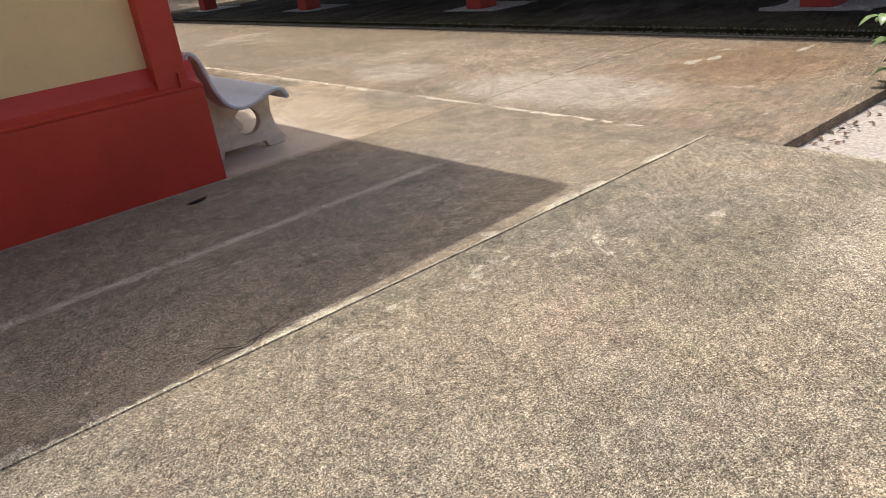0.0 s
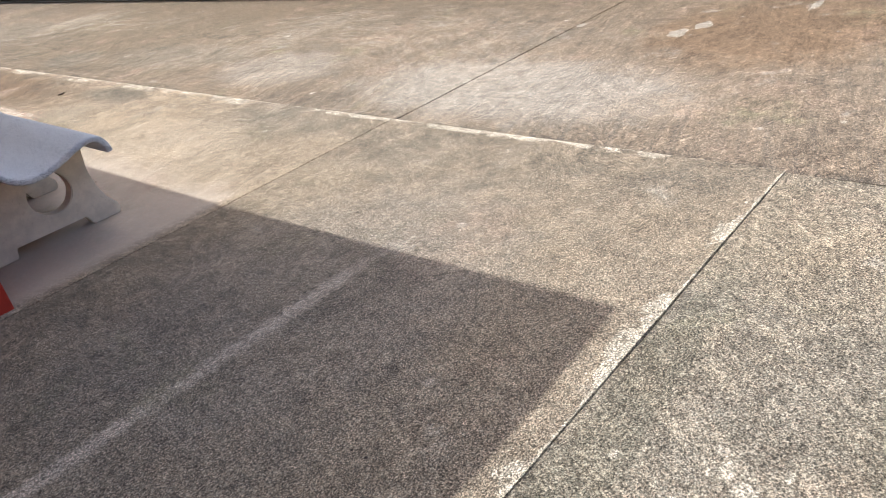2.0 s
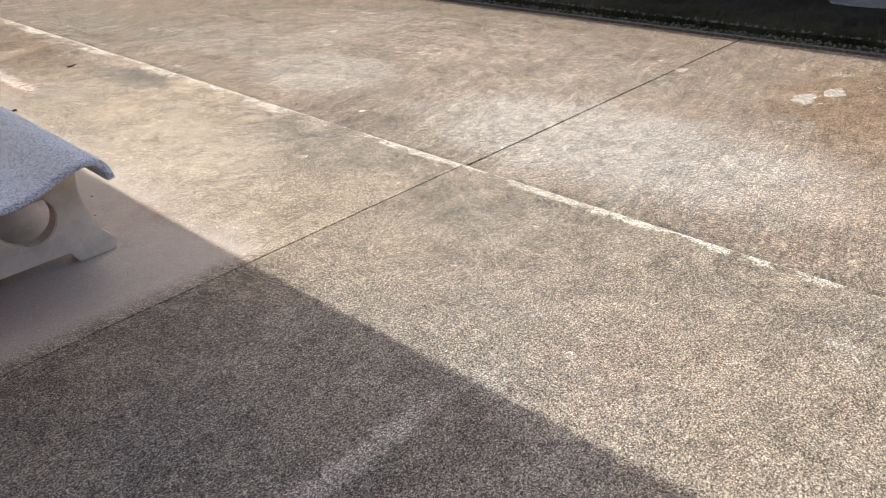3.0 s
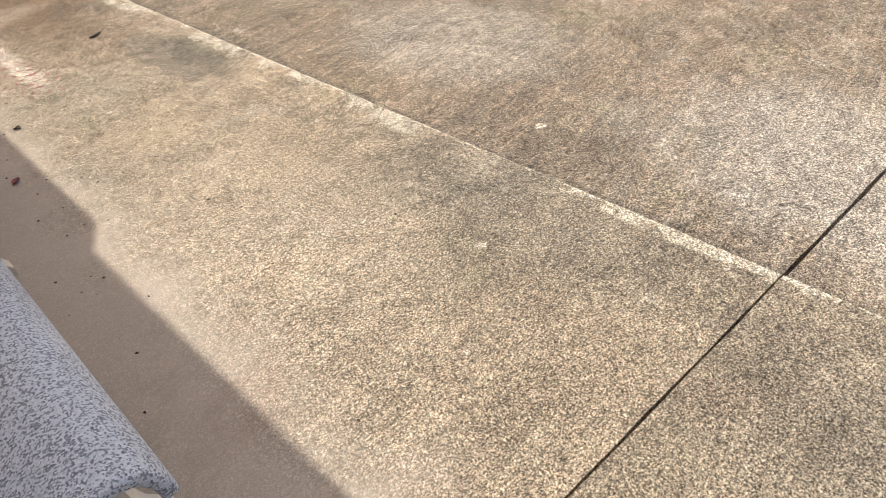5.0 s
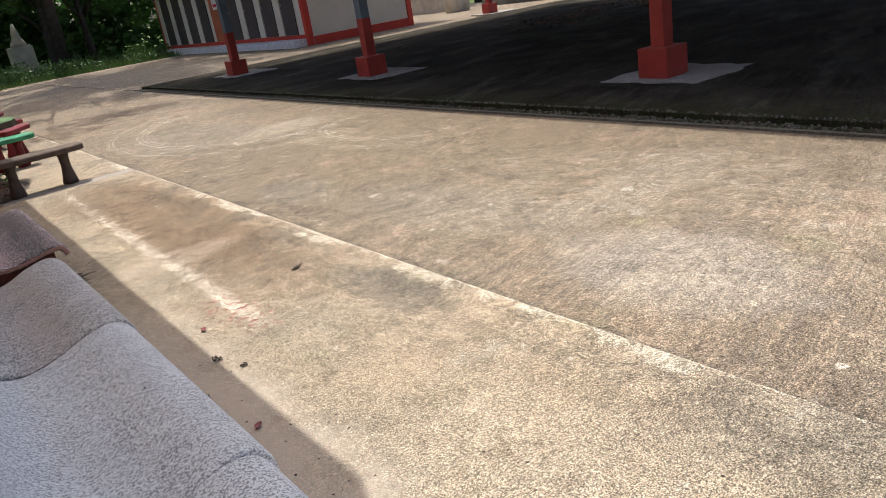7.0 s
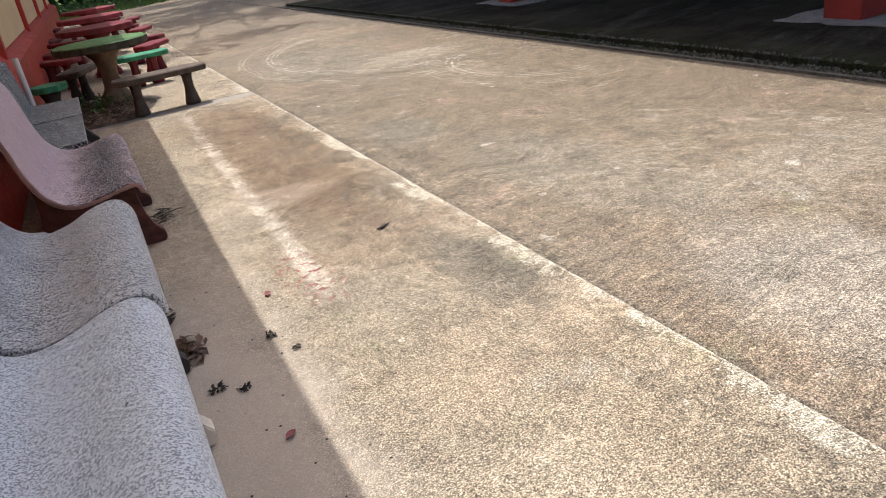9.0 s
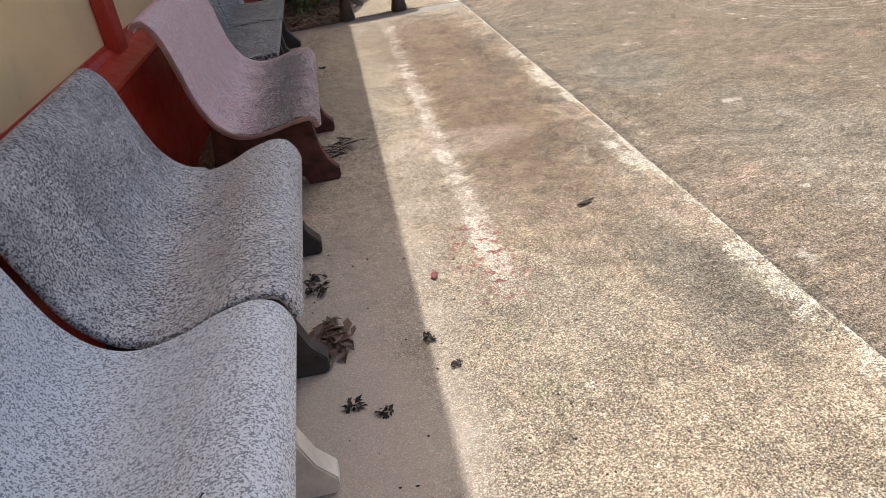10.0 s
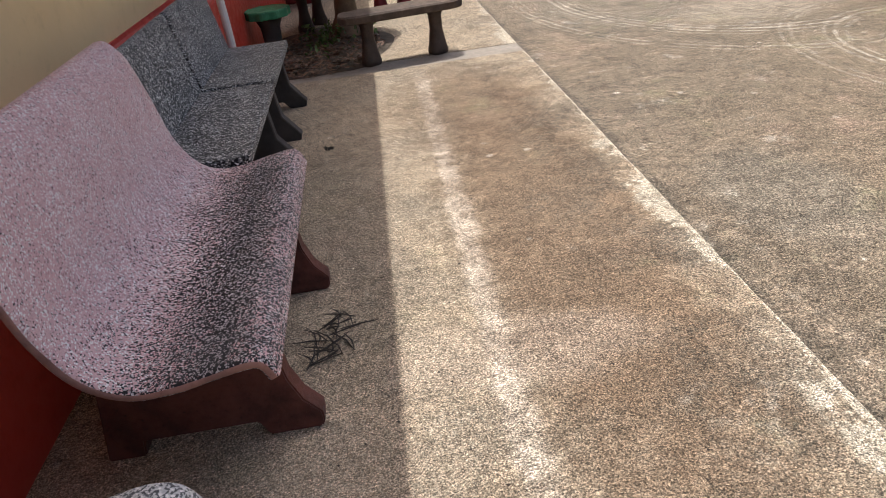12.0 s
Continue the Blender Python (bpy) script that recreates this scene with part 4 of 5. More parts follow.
def round_stool(m, label, mat_top, mat_base, group):
    t = thing("round_stool", label, "stool", m, group)
    rim_pts = [(0.195 * (1 + 0.05 * math.cos(10 * a)) * math.cos(a), 0.195 * (1 + 0.05 * math.cos(10 * a)) * math.sin(a)) for a in (2 * math.pi * i / 60 for i in range(60))]
    part("top", prism(rim_pts, 0.35, 0.42, "z", 0.008), mat_top, t)
    part("base", lathe([(0.13, 0.0), (0.125, 0.04), (0.08, 0.14), (0.085, 0.26), (0.125, 0.348)], 20, 0.03), mat_base, t, smooth=True)
    return t


def round_table(m, radius, label, mat_top, mat_base, group, mat_edge=None):
    t = thing("round_table", label, "table", m, group)
    rim_pts = [(radius * (1 + 0.018 * math.cos(14 * a)) * math.cos(a), radius * (1 + 0.018 * math.cos(14 * a)) * math.sin(a)) for a in (2 * math.pi * i / 84 for i in range(84))]
    tb = prism(rim_pts, 0.66, 0.745, "z", 0.01)
    tb.normal_update()
    for f in tb.faces:
        if f.normal.z < 0.5:
            f.material_index = 1
    part("tabletop", tb, mat_top, t).data.materials.append(mat_edge or mat_top)
    part("pedestal", lathe([(0.2, 0.0), (0.19, 0.06), (0.11, 0.2), (0.095, 0.38), (0.14, 0.55), (0.24, 0.658)], 24, 0.04), mat_base, t, smooth=True)
    return t


NEAR_SET, RED_SET = "green picnic set", "red picnic sets"
log_bench(pose(3.32, 14.13, -0.004, 0, 0, 7), 1.0, "brown log-look concrete bench on the smooth strip", mat_wood_top, mat_wood, NEAR_SET)
round_table(pose(2.87, 15.3, 0.0, 0, 0, 20), 0.53, "round green-topped concrete table with a stained pedestal", mat_table_green, mat_pedestal, NEAR_SET, mat_rough_edge)
round_stool(pose(2.2, 14.88, 0.0, 0, 0, 8), "bright green scalloped concrete stool", mat_green, mat_cast_dark, NEAR_SET)
log_bench(pose(2.52, 15.95, 0.0, 0, 0, 70), 0.8, "dark brown log-look concrete bench", mat_wood, mat_cast_dark, NEAR_SET)
log_bench(pose(3.35, 16.35, 0.0, 0, 0, 10), 0.7, "green-topped concrete bench with red feet", mat_green, mat_red_set, NEAR_SET)
for k, (ty, tx, tr) in enumerate(((18.3, 2.95, 0.55), (21.6, 3.0, 0.6), (25.2, 3.1, 0.6))):
    round_table(pose(tx, ty, 0.0, 0, 0, 15 * k), tr, "round red painted concrete table", mat_pink_set if k else mat_red_set, mat_red_set, RED_SET)
    for a in range(4):
        ang = radians(45 + 90 * a + 12 * k)
        log_bench(pose(tx + 0.95 * math.cos(ang), ty + 0.95 * math.sin(ang), 0, 0, 0, 45 + 90 * a + 102 + 12 * k), 0.72,
                  "crimson painted concrete bench round a table", mat_red_set, mat_red_set, RED_SET)

# earth and litter by the first table
sb = bmesh.new()
ring_pts = []
for i in range(40):
    a = 2 * math.pi * i / 40
    w = 1 + 0.22 * noise.noise((math.cos(a) * 1.7, math.sin(a) * 1.7, 4.0))
    ring_pts.append((2.6 + 0.62 * w * math.cos(a), 14.95 + 1.05 * w * math.sin(a)))
centre = sb.verts.new((2.62, 15.0, 0.035))
outer = [sb.verts.new((x, y, -0.004)) for x, y in ring_pts]
inner = [sb.verts.new((2.62 + (x - 2.62) * 0.6, 15.0 + (y - 15.0) * 0.6, 0.03 + 0.012 * noise.noise((x * 5, y * 5, 0)))) for x, y in ring_pts]
for i in range(40):
    j = (i + 1) % 40
    sb.faces.new((outer[i], outer[j], inner[j], inner[i]))
    sb.faces.new((inner[i], inner[j], centre))
tagged(part("soil_bed", sb, mat_soil), "dark soil bed with leaf litter under the table", "soil", kind="stuff")
lb = bmesh.new()
r_l = random.Random(5)
leaves(lb, (2.58, 14.7, 0.04), (0.6, 0.9, 0.03), 1500, 0.05, r_l, 0.7)
tagged(part("leaf_litter", lb, mat_dead_leaf), "dry brown leaf litter on the soil bed", "leaves", kind="stuff")
wb = bmesh.new()
for _ in range(45):
    cx, cy = 2.75 + r_l.gauss(0, 0.17), 15.0 + r_l.gauss(0, 0.3)
    leaves(wb, (cx, cy, 0.1), (0.04, 0.04, 0.07), 5, 0.055, r_l, 0.2)
tagged(part("bed_weeds", wb, mat_leaf_bush), "small green weeds growing in the soil bed", "weeds", kind="stuff")


# ---------------------------------------------------------------- open shelter
SH_Z = 0.035


def shelter_column(x, y):
    t = thing("shelter_column", "square column, red below and blue-grey above, on a red block", "column", Matrix.Translation((x, y, SH_Z)), "shelter columns")
    part("footing", prism(ragged(-0.42, -0.72, 0.75, 0.62, 0.13, 0.16, int(abs(x * 7 + y * 13)) % 50), -0.02, 0.012), mat_pad, t, "pale rough cement footing")
    part("block", box(-0.205, -0.205, 0.005, 0.205, 0.205, 0.36, 0.012), mat_col_red, t, "red painted base block")
    part("lower_shaft", box(-0.092, -0.092, 0.355, 0.092, 0.092, 1.03, 0.006), mat_col_red, t, "red painted lower shaft")
    part("upper_shaft", box(-0.09, -0.09, 1.03, 0.09, 0.09, 3.5, 0.006), mat_bluegrey, t, "blue-grey painted upper shaft")
    return t


for cy in (-2.1, 4.2, 10.49, 16.86, 23.1):
    shelter_column(9.57, cy)
    shelter_column(21.2, cy + (3.2 if cy > 20 else 0))
rf = bmesh.new()
for x0, z0, x1, z1 in ((7.86, 3.6, 15.4, 5.4), (15.4, 5.4, 22.6, 3.6)):
    a = [rf.verts.new(p) for p in ((x0, -3.4, z0), (x1, -3.4, z1), (x1, 24.9, z1), (x0, 24.9, z0))]
    b = [rf.verts.new(v.co + Vector((0, 0, 0.07))) for v in a]
    rf.faces.new(a[::-1])
    rf.faces.new(b)
    for i in range(4):
        rf.faces.new((a[i], a[(i + 1) % 4], b[(i + 1) % 4], b[i]))
bmesh.ops.recalc_face_normals(rf, faces=rf.faces[:])
tagged(part("roof_shelter", rf, mat_roof_tile), "wide sheet roof over the open shelter", "roof", kind="structure")
for by in (4.2, 10.49, 16.86, 23.1):
    tagged(part("roof_beam", box(8.15, by - 0.09, 3.42, 22.3, by + 0.09, 3.62, 0.01), mat_bluegrey), "blue-grey painted shelter beam", "beam", "shelter beams", "structure")
# dead leaves swept against the far side
lf = bmesh.new()
for _ in range(26):
    leaves(lf, (rng.uniform(15.5, 21.0), rng.uniform(17.5, 20.5), SH_Z + 0.03), (0.5, 0.4, 0.03), 38, 0.09, r_l, 0.6)
tagged(part("swept_leaves", lf, mat_dead_leaf), "dry leaves drifted across the shelter floor", "leaves", kind="stuff")


# ---------------------------------------------------------------- toilet block
def toilet_block(x, y0, y1, depth, h):
    t = thing("toilet_block", "long off-white toilet block with grey doors and red roof", "building", Matrix.Translation((x, y0, -0.02)))
    ln = y1 - y0
    part("front_wall", box(0.0, 0.0, 0.0, 0.16, ln, h), mat_white_wall, t)
    part("side_wall", box(0.163, 0.0, 0.0, depth, 0.16, h), mat_white_wall, t)
    part("side_wall", box(0.163, ln - 0.16, 0.0, depth, ln, h), mat_white_wall, t)
    part("rear_wall", box(depth - 0.16, 0.163, 0.0, depth, ln - 0.163, h), mat_white_wall, t)
    part("step", box(-0.55, 0.12, 0.0, -0.003, ln - 0.1, 0.26, 0.01), mat_tile, t, "speckled tile step")
    part("skirting", box(-0.03, 0.19, 0.262, -0.004, ln - 0.16, 0.4), mat_red, t, "red skirting band")
    part("skirting", box(0.2, -0.03, 0.0, depth, -0.004, 0.3), mat_red, t, "red skirting band")
    for cx, cy in ((-0.05, -0.05), (depth - 0.13, -0.05), (-0.05, ln - 0.13)):
        part("corner_post", box(cx, cy, 0.0, cx + 0.22, cy + 0.22, h, 0.01), mat_red, t, "red corner post")
    n = 9
    pitch = (ln - 0.7) / n
    for i in range(n):
        yy = 0.62 + pitch * i
        if i == 4:
            part("panel", box(-0.02, yy + 0.1, 0.41, -0.005, yy + pitch - 0.3, 2.85), mat_orange, t, "orange-red painted panel")
            pl = part("sign", box(-0.045, yy + 0.35, 1.75, -0.025, yy + 0.9, 2.3, 0.004), mat_plate, t, "small white sign with a red mark")
            part("lettering", box(-0.052, yy + 0.42, 1.85, -0.0465, yy + 0.82, 1.97), mat_sign_red, pl)
            continue
        d = part("door", box(-0.045, yy + 0.06, 0.41, -0.005, yy + 1.04, 2.75, 0.006), mat_door_grey, t, "dark grey cubicle door")
        part("handle", box(-0.075, yy + 0.93, 1.45, -0.047, yy + 0.97, 1.58, 0.004), mat_metal, d)
        part("pilaster", box(-0.05, yy + 1.12, 0.41, -0.005, yy + pitch - 0.02, 2.78, 0.006), mat_white_wall, t)
        for j in range(5):
            part("vent_block", box(-0.03, yy + 0.1 + 0.21 * j, 2.92, -0.005, yy + 0.28 + 0.21 * j, 3.12, 0.02), mat_pale_wall, t)
    for j in range(9):
        part("vent_block", box(0.5 + 0.21 * j, -0.03, 2.92, 0.68 + 0.21 * j, -0.005, 3.12, 0.02), mat_pale_wall, t)
    pl = part("sign", box(1.65, -0.05, 2.25, 2.55, -0.02, 2.85, 0.004), mat_plate, t, "white sign framed and lettered in red")
    for j in range(2):
        part("lettering", box(1.75, -0.056, 2.36 + 0.22 * j, 2.45, -0.0515, 2.47 + 0.22 * j), mat_sign_red, pl)
    for a in ((1.65, 2.25, 2.55, 2.28), (1.65, 2.82, 2.55, 2.85)):
        part("sign_border", box(a[0], -0.056, a[1], a[2], -0.0515, a[3]), mat_sign_red, pl)
    # corrugated roof
    bm = bmesh.new()
    k = 180
    for x0, z0, x1, z1 in ((-1.05, h + 0.02, depth / 2, h + 1.65), (depth / 2, h + 1.65, depth + 1.05, h + 0.02)):
        rows = []
        for i in range(k + 1):
            yy = -1.0 + (ln + 4.5) * i / k
            dz = 0.03 * (i % 2)
            rows.append([bm.verts.new((x0, yy, z0 + dz)), bm.verts.new((x1, yy, z1 + dz))])
        for a, b in zip(rows, rows[1:]):
            bm.faces.new((a[0], a[1], b[1], b[0]))
    part("roof", bm, mat_roof_red, t, "faded red corrugated roof")
    part("fascia", box(-1.08, -1.0, h - 0.14, -1.05, ln + 3.5, h + 0.03), mat_red, t, "red fascia board")
    part("soffit", box(-1.04, -0.98, h - 0.06, depth + 1.0, ln + 3.4, h - 0.02), mat_white_wall, t)
    for yy in (-0.98, ln + 3.4):
        bm = prism([(-1.04, h), (depth + 1.04, h), (depth / 2, h + 1.6)], yy, yy + 0.03, "y")
        part("gable", bm, mat_pale_wall, t)
    return t


toilet_block(15.1, 29.3, 44.6, 4.6, 3.45)

# ---------------------------------------------------------------- yard edge: walls, jars, planting
tagged(part("boundary_wall", box(26.2, -6.0, -0.09, 26.4, 32.3, 1.9, 0.02), mat_stain_wall), "rain-blackened rendered boundary wall", "wall", kind="structure")
tagged(part("low_wall", box(25.2, 33.4, -0.09, 25.4, 46.0, 1.15, 0.02), mat_pale_wall), "pale stained low garden wall", "wall", kind="structure")
jar = thing("water_jar", "large pale concrete planter jar by the wall", "planter", Matrix.Translation((24.7, 32.4, -0.09)))
part("body", lathe([(0.5, 0.0), (0.56, 0.1), (0.62, 0.6), (0.62, 1.1), (0.66, 1.2), (0.66, 1.3), (0.56, 1.3), (0.54, 1.12)], 28, 0.01), mat_pale_wall, jar, smooth=True)
jl = bmesh.new()
leaves(jl, (0, 0, 1.6), (0.55, 0.55, 0.4), 260, 0.16, r_l)
part("plant", jl, mat_leaf_bush, jar)
trough = thing("planter_trough", "terracotta planter trough on the low wall", "planter", Matrix.Translation((25.3, 36.0, 1.15)))
part("body", box(-0.3, -1.6, 0.0, 0.3, 1.6, 0.42, 0.03), mat_terracotta, trough)
tl = bmesh.new()
leaves(tl, (0, 0, 0.7), (0.4, 1.6, 0.35), 420, 0.16, r_l)
tagged(part("plant", tl, mat_leaf_bush, trough), "", "", "", "stuff")


def tree(x, y, height, spread, base, seed, count=2600, leaf=0.24, trunk=0.2):
    r = random.Random(seed)
    t = thing("tree", "broad leafy tree with a dark trunk", "tree", Matrix.Translation((x, y, -0.09)), "yard trees")
    bm = bmesh.new()
    lean = Vector((r.uniform(-0.4, 0.4), r.uniform(-0.4, 0.4), 0))
    path = [Vector((0, 0, 0)) + lean * (k / 5) ** 2 + Vector((0, 0, height * 0.62 * k / 5)) for k in range(6)]
    tube(path, [trunk * 1.35, trunk, trunk * 0.85, trunk * 0.7, trunk * 0.5, trunk * 0.3], 10, bm)
    tips = []
    for k in range(9):
        a = k * 2.4 + r.uniform(-0.4, 0.4)
        s = path[2 + k % 4]
        out = spread * r.uniform(0.55, 0.95)
        e = s + Vector((math.cos(a) * out, math.sin(a) * out, r.uniform(0.6, 1.0) * (height - s.z) * 0.7))
        mid = (s + e) / 2 + Vector((0, 0, r.uniform(0.1, 0.5)))
        tube([s, mid, e], [trunk * 0.42, trunk * 0.25, trunk * 0.08], 6, bm)
        tips += [e, mid]
    part("trunk", bm, mat_bark, t, smooth=True)
    lm = bmesh.new()
    clumps = tips + [path[-1] + Vector((r.uniform(-1, 1), r.uniform(-1, 1), r.uniform(0, 1))) * spread * 0.4 for _ in range(6)]
    for c in clumps:
        for _ in range(4):
            q = c + Vector((r.gauss(0, 1), r.gauss(0, 1), r.gauss(0, 0.5))) * spread * 0.2
            if q.z < base:
                q.z = base + r.uniform(0, 0.6)
            leaves(lm, q, (spread * 0.17, spread * 0.17, spread * 0.11), count // (4 * len(clumps)), leaf, r)
    part("crown", lm, mat_leaf_tree, t)
    return t


for tx, ty, th, ts, tb, sd in ((5.6, 45.5, 9.5, 4.6, 2.6, 1), (10.2, 47.5, 8.5, 4.2, 1.8, 2), (1.2, 44.5, 8.5, 4.4, 2.0, 3), (13.2, 52.0, 10.0, 5.0, 1.6, 4), (-4.5, 48.0, 9.0, 5.0, 1.5, 5),
                               (7.6, 55.0, 9.0, 5.0, 1.2, 6), (0.5, 56.0, 9.5, 5.5, 1.2, 7), (19.5, 56.0, 10.0, 5.5, 1.2, 8), (31.0, 38.0, 8.0, 4.5, 1.5, 9), (30.5, 27.0, 8.0, 4.5, 1.5, 10)):
    tree(tx, ty, th, ts, tb, sd, 8000, 0.36)
# added tall trees: high crowns out of view reach over the far court to dapple it
for tx, ty, ox, oy, sd in ((10.3, 46.0, -2.8, -14.0, 21), (17.0, 47.0, -6.0, -13.0, 22)):
    t = thing("tree", "very tall added tree with an unseen high crown", "tree", Matrix.Translation((tx, ty, -0.09)), "yard trees")
    r_c = random.Random(sd)
    bm = bmesh.new()
    stem = [Vector((0, 0, 0)), Vector((0.1, -0.3, 4)), Vector((ox * 0.15, oy * 0.15, 8)), Vector((ox * 0.5, oy * 0.5, 11.5)), Vector((ox, oy, 14))]
    tube(stem, [0.34, 0.28, 0.24, 0.16, 0.06], 10, bm)
    lm = bmesh.new()
    for k in range(34):
        s = stem[2 + k % 2].lerp(stem[3 + k % 2], r_c.random())
        e = Vector((ox, oy, 13.0)) + Vector((r_c.uniform(-5.5, 5.5), r_c.uniform(-9.5, 8.0), r_c.uniform(-1.5, 3.0)))
        tube([s, (s + e) / 2 + Vector((0, 0, 0.5)), e], [0.1, 0.06, 0.02], 5, bm)
        for q in (e, s.lerp(e, 0.7)):
            leaves(lm, q, (1.3, 0.8, 0.7), 120, 0.36, r_c)
    part("trunk", bm, mat_bark, t, smooth=True)
    part("crown", lm, mat_leaf_tree, t)
# dense woods behind
fw = bmesh.new()
for _ in range(900):
    fx = rng.uniform(-26, 36)
    fz = rng.uniform(0.0, 12.0)
    leaves(fw, (fx, 60 + rng.uniform(-2, 3) - abs(fx - 5) * 0.15, fz), (1.6, 1.2, 1.1), 60, 0.8, r_l)
tagged(part("far_woods", fw, mat_leaf_tree), "dense dark woods behind the yard", "woods", kind="stuff")
bz = bmesh.new()
for _ in range(150):
    bx = rng.uniform(-6, 15)
    by = 41.8 + rng.uniform(0, 5) - (max(0.0, 8.5 - bx) * 0.55)
    h = rng.uniform(0.25, 0.9)
    leaves(bz, (bx, by, h * 0.5 - 0.05), (0.6, 0.5, h * 0.6), 70, 0.15, r_l)
tagged(part("roadside_bushes", bz, mat_leaf_bush), "tangled green weeds and low bushes past the paving", "bushes", kind="stuff")
gz = bmesh.new()
for _ in range(7000):
    bx = rng.uniform(-7, 16)
    by = 40.9 - max(0.0, 9.0 - bx) * 0.6 + abs(rng.gauss(0, 2.4))
    a, s = rng.uniform(0, 6.28), rng.uniform(0.08, 0.3)
    lx, ly = rng.uniform(-0.1, 0.1), rng.uniform(-0.1, 0.1)
    v = [gz.verts.new(p) for p in ((bx - 0.02 * math.cos(a), by - 0.02 * math.sin(a), -0.09), (bx + 0.02 * math.cos(a), by + 0.02 * math.sin(a), -0.09), (bx + lx, by + ly, s))]
    gz.faces.new(v)
tagged(part("verge_grass", gz, mat_grass), "uncut green grass along the paving's end", "grass", kind="stuff")
monument = thing("stone_monument", "small pale weathered memorial among the trees", "monument", Matrix.Translation((9.4, 51.0, -0.09)))
part("base", box(-0.9, -0.6, 0.0, 0.9, 0.6, 0.5, 0.03), mat_pale_wall, monument)
part("body", box(-0.6, -0.4, 0.5, 0.6, 0.4, 1.6, 0.04), mat_pale_wall, monument)
part("spire", lathe([(0.42, 1.6), (0.4, 1.75), (0.25, 2.0), (0.2, 2.3), (0.05, 2.8)], 16), mat_pale_wall, monument, smooth=True)


# ---------------------------------------------------------------- small things on the ground
def shrub(x, y):
    t = thing("shrub", "young shrub with pale glossy leaves at the court's edge", "shrub", Matrix.Translation((x, y, -0.09)))
    r = random.Random(12)
    st = bmesh.new()
    lm = bmesh.new()
    for k in range(5):
        a = k * 1.3
        top = Vector((0.22 * math.cos(a) - 0.05, 0.2 * math.sin(a), 0.66 + 0.06 * (k % 3)))
        tube([Vector((0, 0, 0)), top * 0.5 + Vector((0, 0, 0.06)), top], [0.012, 0.009, 0.005], 6, st)
        for j in range(9):
            f = 0.25 + 0.75 * j / 8
            p = top * f
            ang = j * 2.3 + k
            d = Vector((math.cos(ang), math.sin(ang), r.uniform(-0.15, 0.35))).normalized()
            side = d.cross(Vector((0, 0, 1))).normalized()
            ln, wd = r.uniform(0.13, 0.2), r.uniform(0.035, 0.05)
            upv = side.cross(d)
            ring = []
            for s, w, dz in ((0, 0.15, 0), (0.3, 0.85, 0.02), (0.6, 1.0, 0.015), (0.85, 0.6, -0.01), (1.0, 0.05, -0.03)):
                c = p + d * (0.03 + ln * s) + upv * dz
                ring.append((lm.verts.new(c - side * wd * w + upv * 0.012 * w), lm.verts.new(c), lm.verts.new(c + side * wd * w + upv * 0.012 * w)))
            for a1, b1 in zip(ring, ring[1:]):
                lm.faces.new((a1[0], a1[1], b1[1], b1[0]))
                lm.faces.new((a1[1], a1[2], b1[2], b1[1]))
    part("stem", st, mat_twig, t)
    part("foliage", lm, mat_leaf_shrub, t, smooth=True)


shrub(6.0, 2.0)
sl = bmesh.new()
for _ in range(140):
    leaves(sl, (rng.uniform(4.2, 7.5), 2.03 - abs(rng.gauss(0, 0.09)), -0.08), (0.02, 0.02, 0.006), 1, 0.045, r_l, 0.7)
tagged(part("edge_leaves", sl, mat_dead_leaf), "dry leaves caught below the slab's broken edge", "leaves", kind="stuff")


def fallen_leaf(x, y, z, length, width, turn, mat, name="fallen_leaf", label="single dry curled leaf lying on the concrete"):
    bm = bmesh.new()
    rows = []
    for i in range(7):
        s = i / 6
        w = width * math.sin(math.pi * min(0.97, s * 0.95 + 0.03)) ** 0.8
        c = 0.25 * length * (s - 0.5) ** 2
        rows.append([bm.verts.new((length * (s - 0.5), -w / 2, 0.008 + c + w * 0.25)), bm.verts.new((length * (s - 0.5), 0, 0.003 + c)), bm.verts.new((length * (s - 0.5), w / 2, 0.008 + c + w * 0.2))])
    for a, b in zip(rows, rows[1:]):
        bm.faces.new((a[0], a[1], b[1], b[0]))
        bm.faces.new((a[1], a[2], b[2], b[1]))
    ob = tagged(part(name, bm, mat, smooth=True), label, "leaf", "fallen leaves")
    ob.matrix_basis = pose(x, y, z, 0, 0, turn)
    return ob


fallen_leaf(3.80, 9.07, 0.0, 0.1, 0.022, 24, mat_twig)
fallen_leaf(1.42, 4.71, 0.0, 0.15, 0.04, 10, mat_twig)
fallen_leaf(2.86, 7.62, 0.0, 0.05, 0.03, 40, mat_red_leaf, label="small dull red petal lying on the concrete")
fallen_leaf(3.06, 8.72, 0.0, 0.05, 0.03, 80, mat_red_leaf, label="small dull red petal lying on the concrete")
for px, py, sz in ((2.72, 12.25, 0.05), (2.70, 8.06, 0.055), (2.79, 8.0, 0.045), (2.97, 8.33, 0.05), (3.04, 8.16, 0.035)):
    cm = bmesh.new()
    leaves(cm, (0, 0, sz * 0.2), (sz * 0.6, sz * 0.6, sz * 0.12), 22, sz * 0.5, r_l, 0.4)
    ob = tagged(part("debris_clump", cm, mat_twig), "small black clump of rotted leaf and twig", "debris", "ground debris")
    ob.location = (px, py, 0.0)
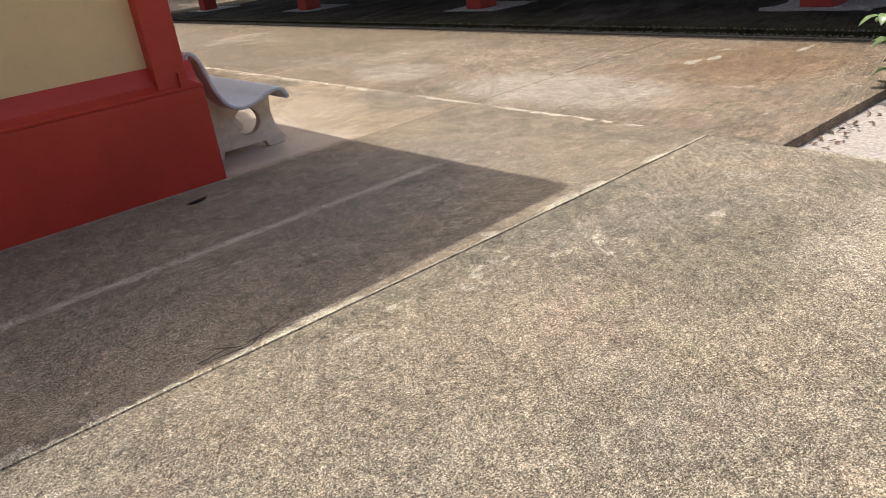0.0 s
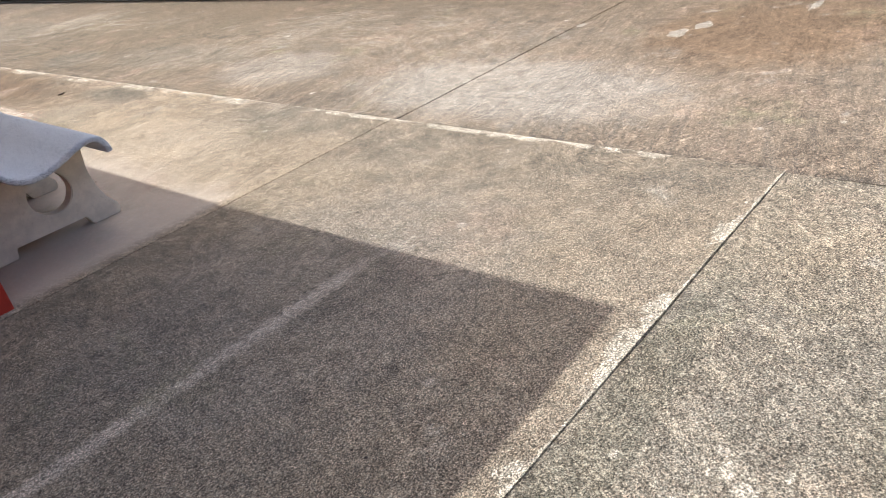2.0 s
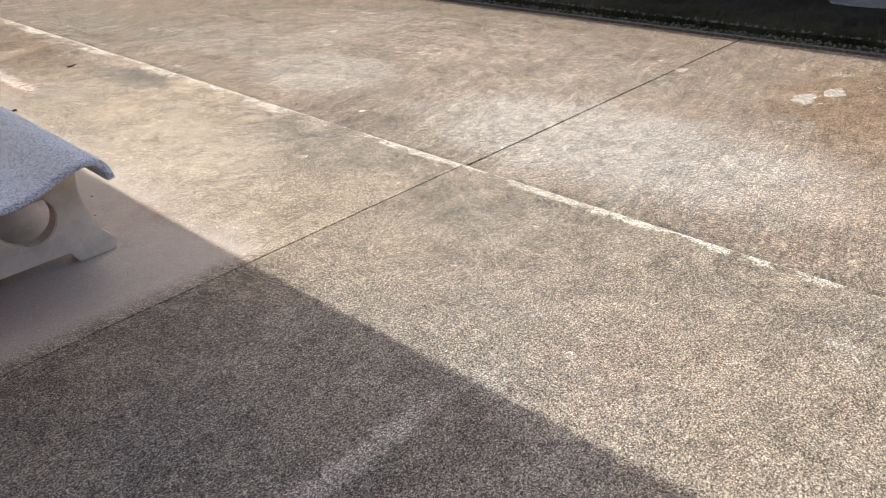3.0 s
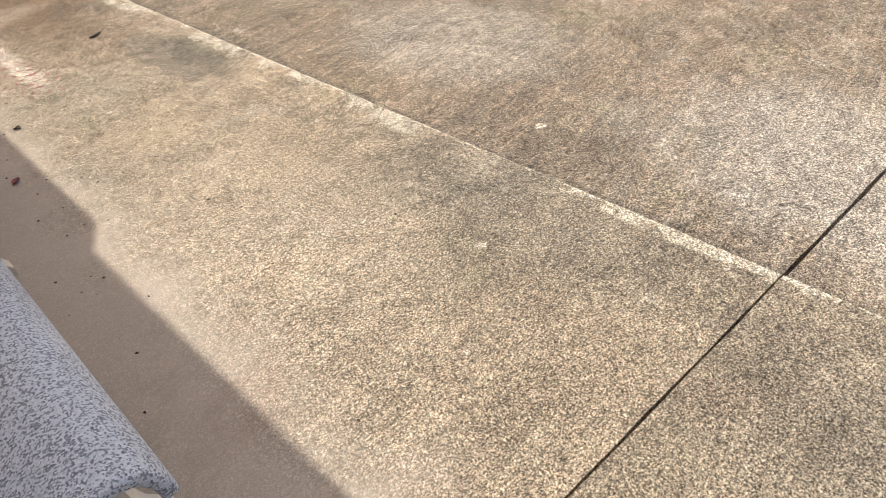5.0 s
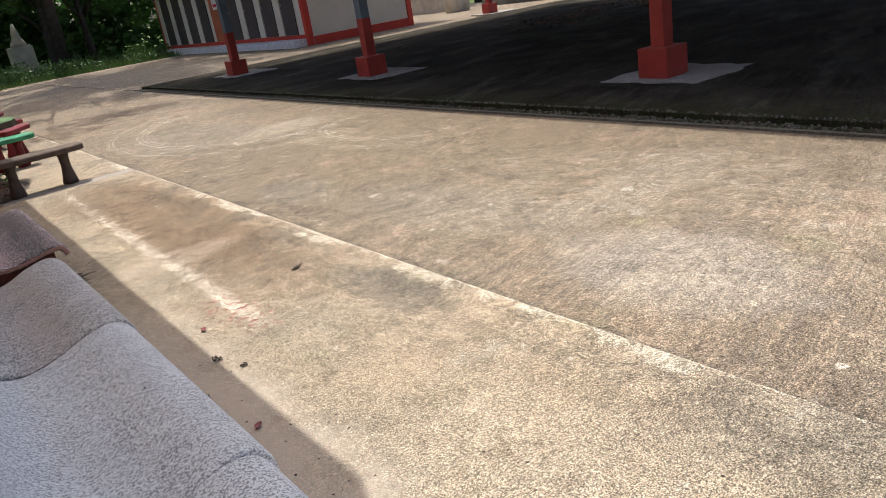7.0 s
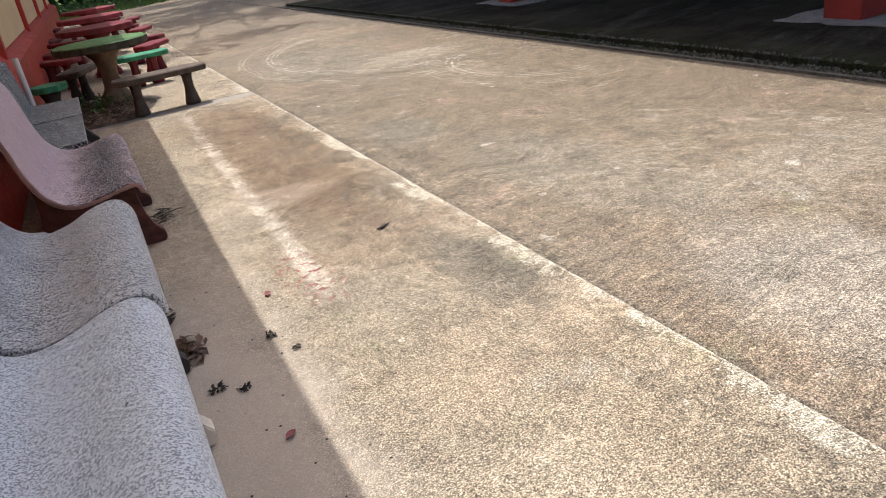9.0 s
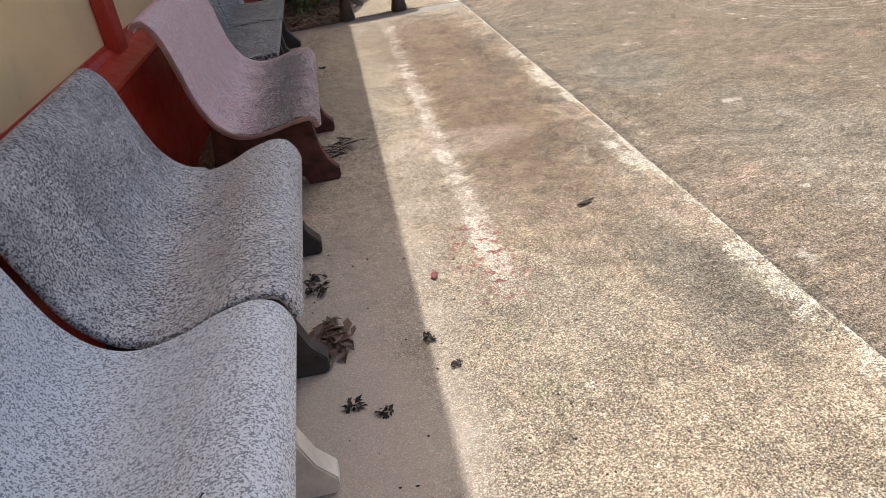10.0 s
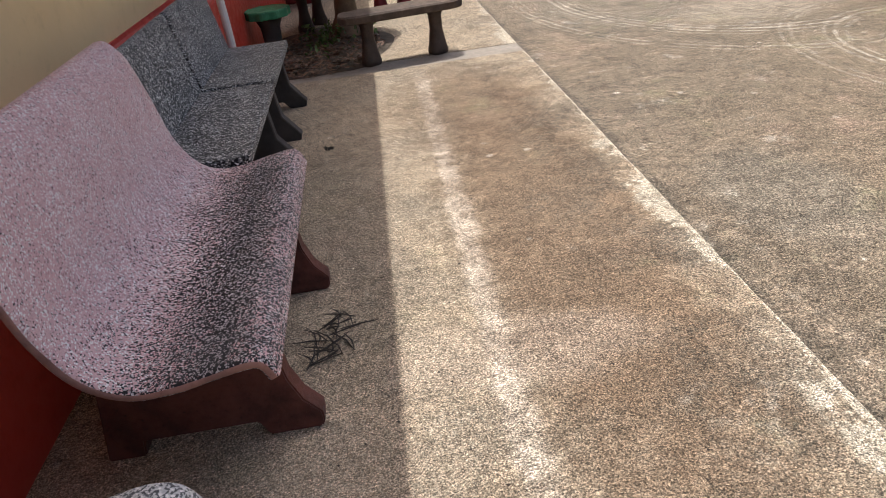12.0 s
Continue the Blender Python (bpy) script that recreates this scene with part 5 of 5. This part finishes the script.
for px, py, sx, sy, n_l, size in ((2.65, 8.42, 0.08, 0.14, 70, 0.06), (2.6, 8.82, 0.05, 0.1, 70, 0.028)):
    cm = bmesh.new()
    leaves(cm, (0, 0, 0.016), (sx, sy, 0.014), n_l, size, r_l, 0.65)
    ob = tagged(part("leaf_pile", cm, mat_dead_leaf if size > 0.05 else mat_twig), "little drift of dry brown leaves by a bench leg", "leaves", "ground debris")
    ob.location = (px, py, 0.0)
for px, py, ln, tn in ((2.49, 7.25, 0.055, 20), (2.50, 6.98, 0.05, 5), (2.42, 6.85, 0.03, 60), (2.47, 7.32, 0.02, -30)):
    z = 0.49 if px > 2.45 else 0.468
    tw = tube([(-ln / 2, 0, 0.004), (0, 0.006, 0.005), (ln / 2, 0, 0.004)], [0.003, 0.0045, 0.002], 6)
    ob = tagged(part("twig", tw, mat_twig), "short black twig lying on the bench seat", "twig", "twigs")
    ob.matrix_basis = pose(px, py, z, 0, 0, tn + 60)
for px, py in ((2.78, 10.36), (2.74, 10.28)):
    tangle = thing("twig_bundle", "little tangle of dry twigs by a bench leg", "twig", Matrix.Translation((px, py, 0.0)), "ground debris")
    for _ in range(16):
        a, ln = r_l.uniform(0, 6.28), r_l.uniform(0.05, 0.14)
        cx, cy, zz = r_l.gauss(0, 0.03), r_l.gauss(0, 0.05), r_l.uniform(0.004, 0.02)
        part("twig", tube([(cx - ln / 2 * math.cos(a), cy - ln / 2 * math.sin(a), zz), (cx + 0.01, cy, zz + 0.004), (cx + ln / 2 * math.cos(a), cy + ln / 2 * math.sin(a), zz)], [0.002, 0.003, 0.0015], 5), mat_twig, tangle)
# hair-thin dry stalks on the yard slab
for pts in (((0.62, 2.62), (0.78, 2.60), (0.9, 2.70)), ((0.65, 2.70), (0.74, 2.62), (0.93, 2.66)), ((0.55, 2.64), (0.7, 2.66))):
    tw = tube([(x, y, 0.006) for x, y in pts], [0.0016] * len(pts), 5)
    tagged(part("dry_stalk", tw, mat_twig), "thin dry stalk lying across the slab joint", "stalk", "twigs")
# loose grit and crumbs, one sheet
cr = bmesh.new()
for _ in range(340):
    x, y = (rng.uniform(2.5, 3.9), rng.uniform(5.2, 13.6)) if rng.random() < 0.8 else (rng.uniform(0, 4.1), rng.uniform(2.7, 5.0))
    s = rng.uniform(0.002, 0.006)
    v = [cr.verts.new((x + a * s * rng.uniform(0.6, 1.4), y + b * s * rng.uniform(0.6, 1.6), c * s)) for a, b, c in ((1, 0, 0), (-1, 0.2, 0), (0, 1, 0), (0.1, -1, 0), (0, 0, 0.9))]
    for a, b, c in ((0, 2, 4), (2, 1, 4), (1, 3, 4), (3, 0, 4)):
        cr.faces.new((v[a], v[b], v[c]))
tagged(part("ground_crumbs", cr, mat_twig), "dark crumbs and bits of twig scattered on the apron", "debris", kind="stuff")

# chalky spots on the yard slab and court
sp = bmesh.new()
SPOTS = [(3.037, 1.79, 0.042)]


def spot(x, y, rx, ry, z):
    r = random.Random(int(x * 1000 + y * 77))
    ph = r.uniform(0, 6)
    vs = [sp.verts.new((x + rx * math.cos(a) * (1 + 0.22 * math.sin(3 * a + ph) + 0.1 * math.sin(7 * a)), y + ry * math.sin(a) * (1 + 0.2 * math.cos(4 * a + ph)), z)) for a in (2 * math.pi * i / 18 for i in range(18))]
    sp.faces.new(vs)


for x, y, rr in SPOTS:
    spot(x, y, rr, rr, -0.0055)
for x, y, rx, ry in ((6.36, 4.03, 0.11, 0.07), (6.59, 3.92, 0.11, 0.06), (4.99, 9.99, 0.06, 0.035), (5.94, 8.22, 0.05, 0.04), (6.54, 4.96, 0.05, 0.04), (7.2, 3.3, 0.18, 0.03)):
    spot(x, y, rx, ry, -0.0125)
tagged(part("lichen_spots", sp, mat_spot), "chalky pale spots on the concrete", "lichen", kind="stuff")
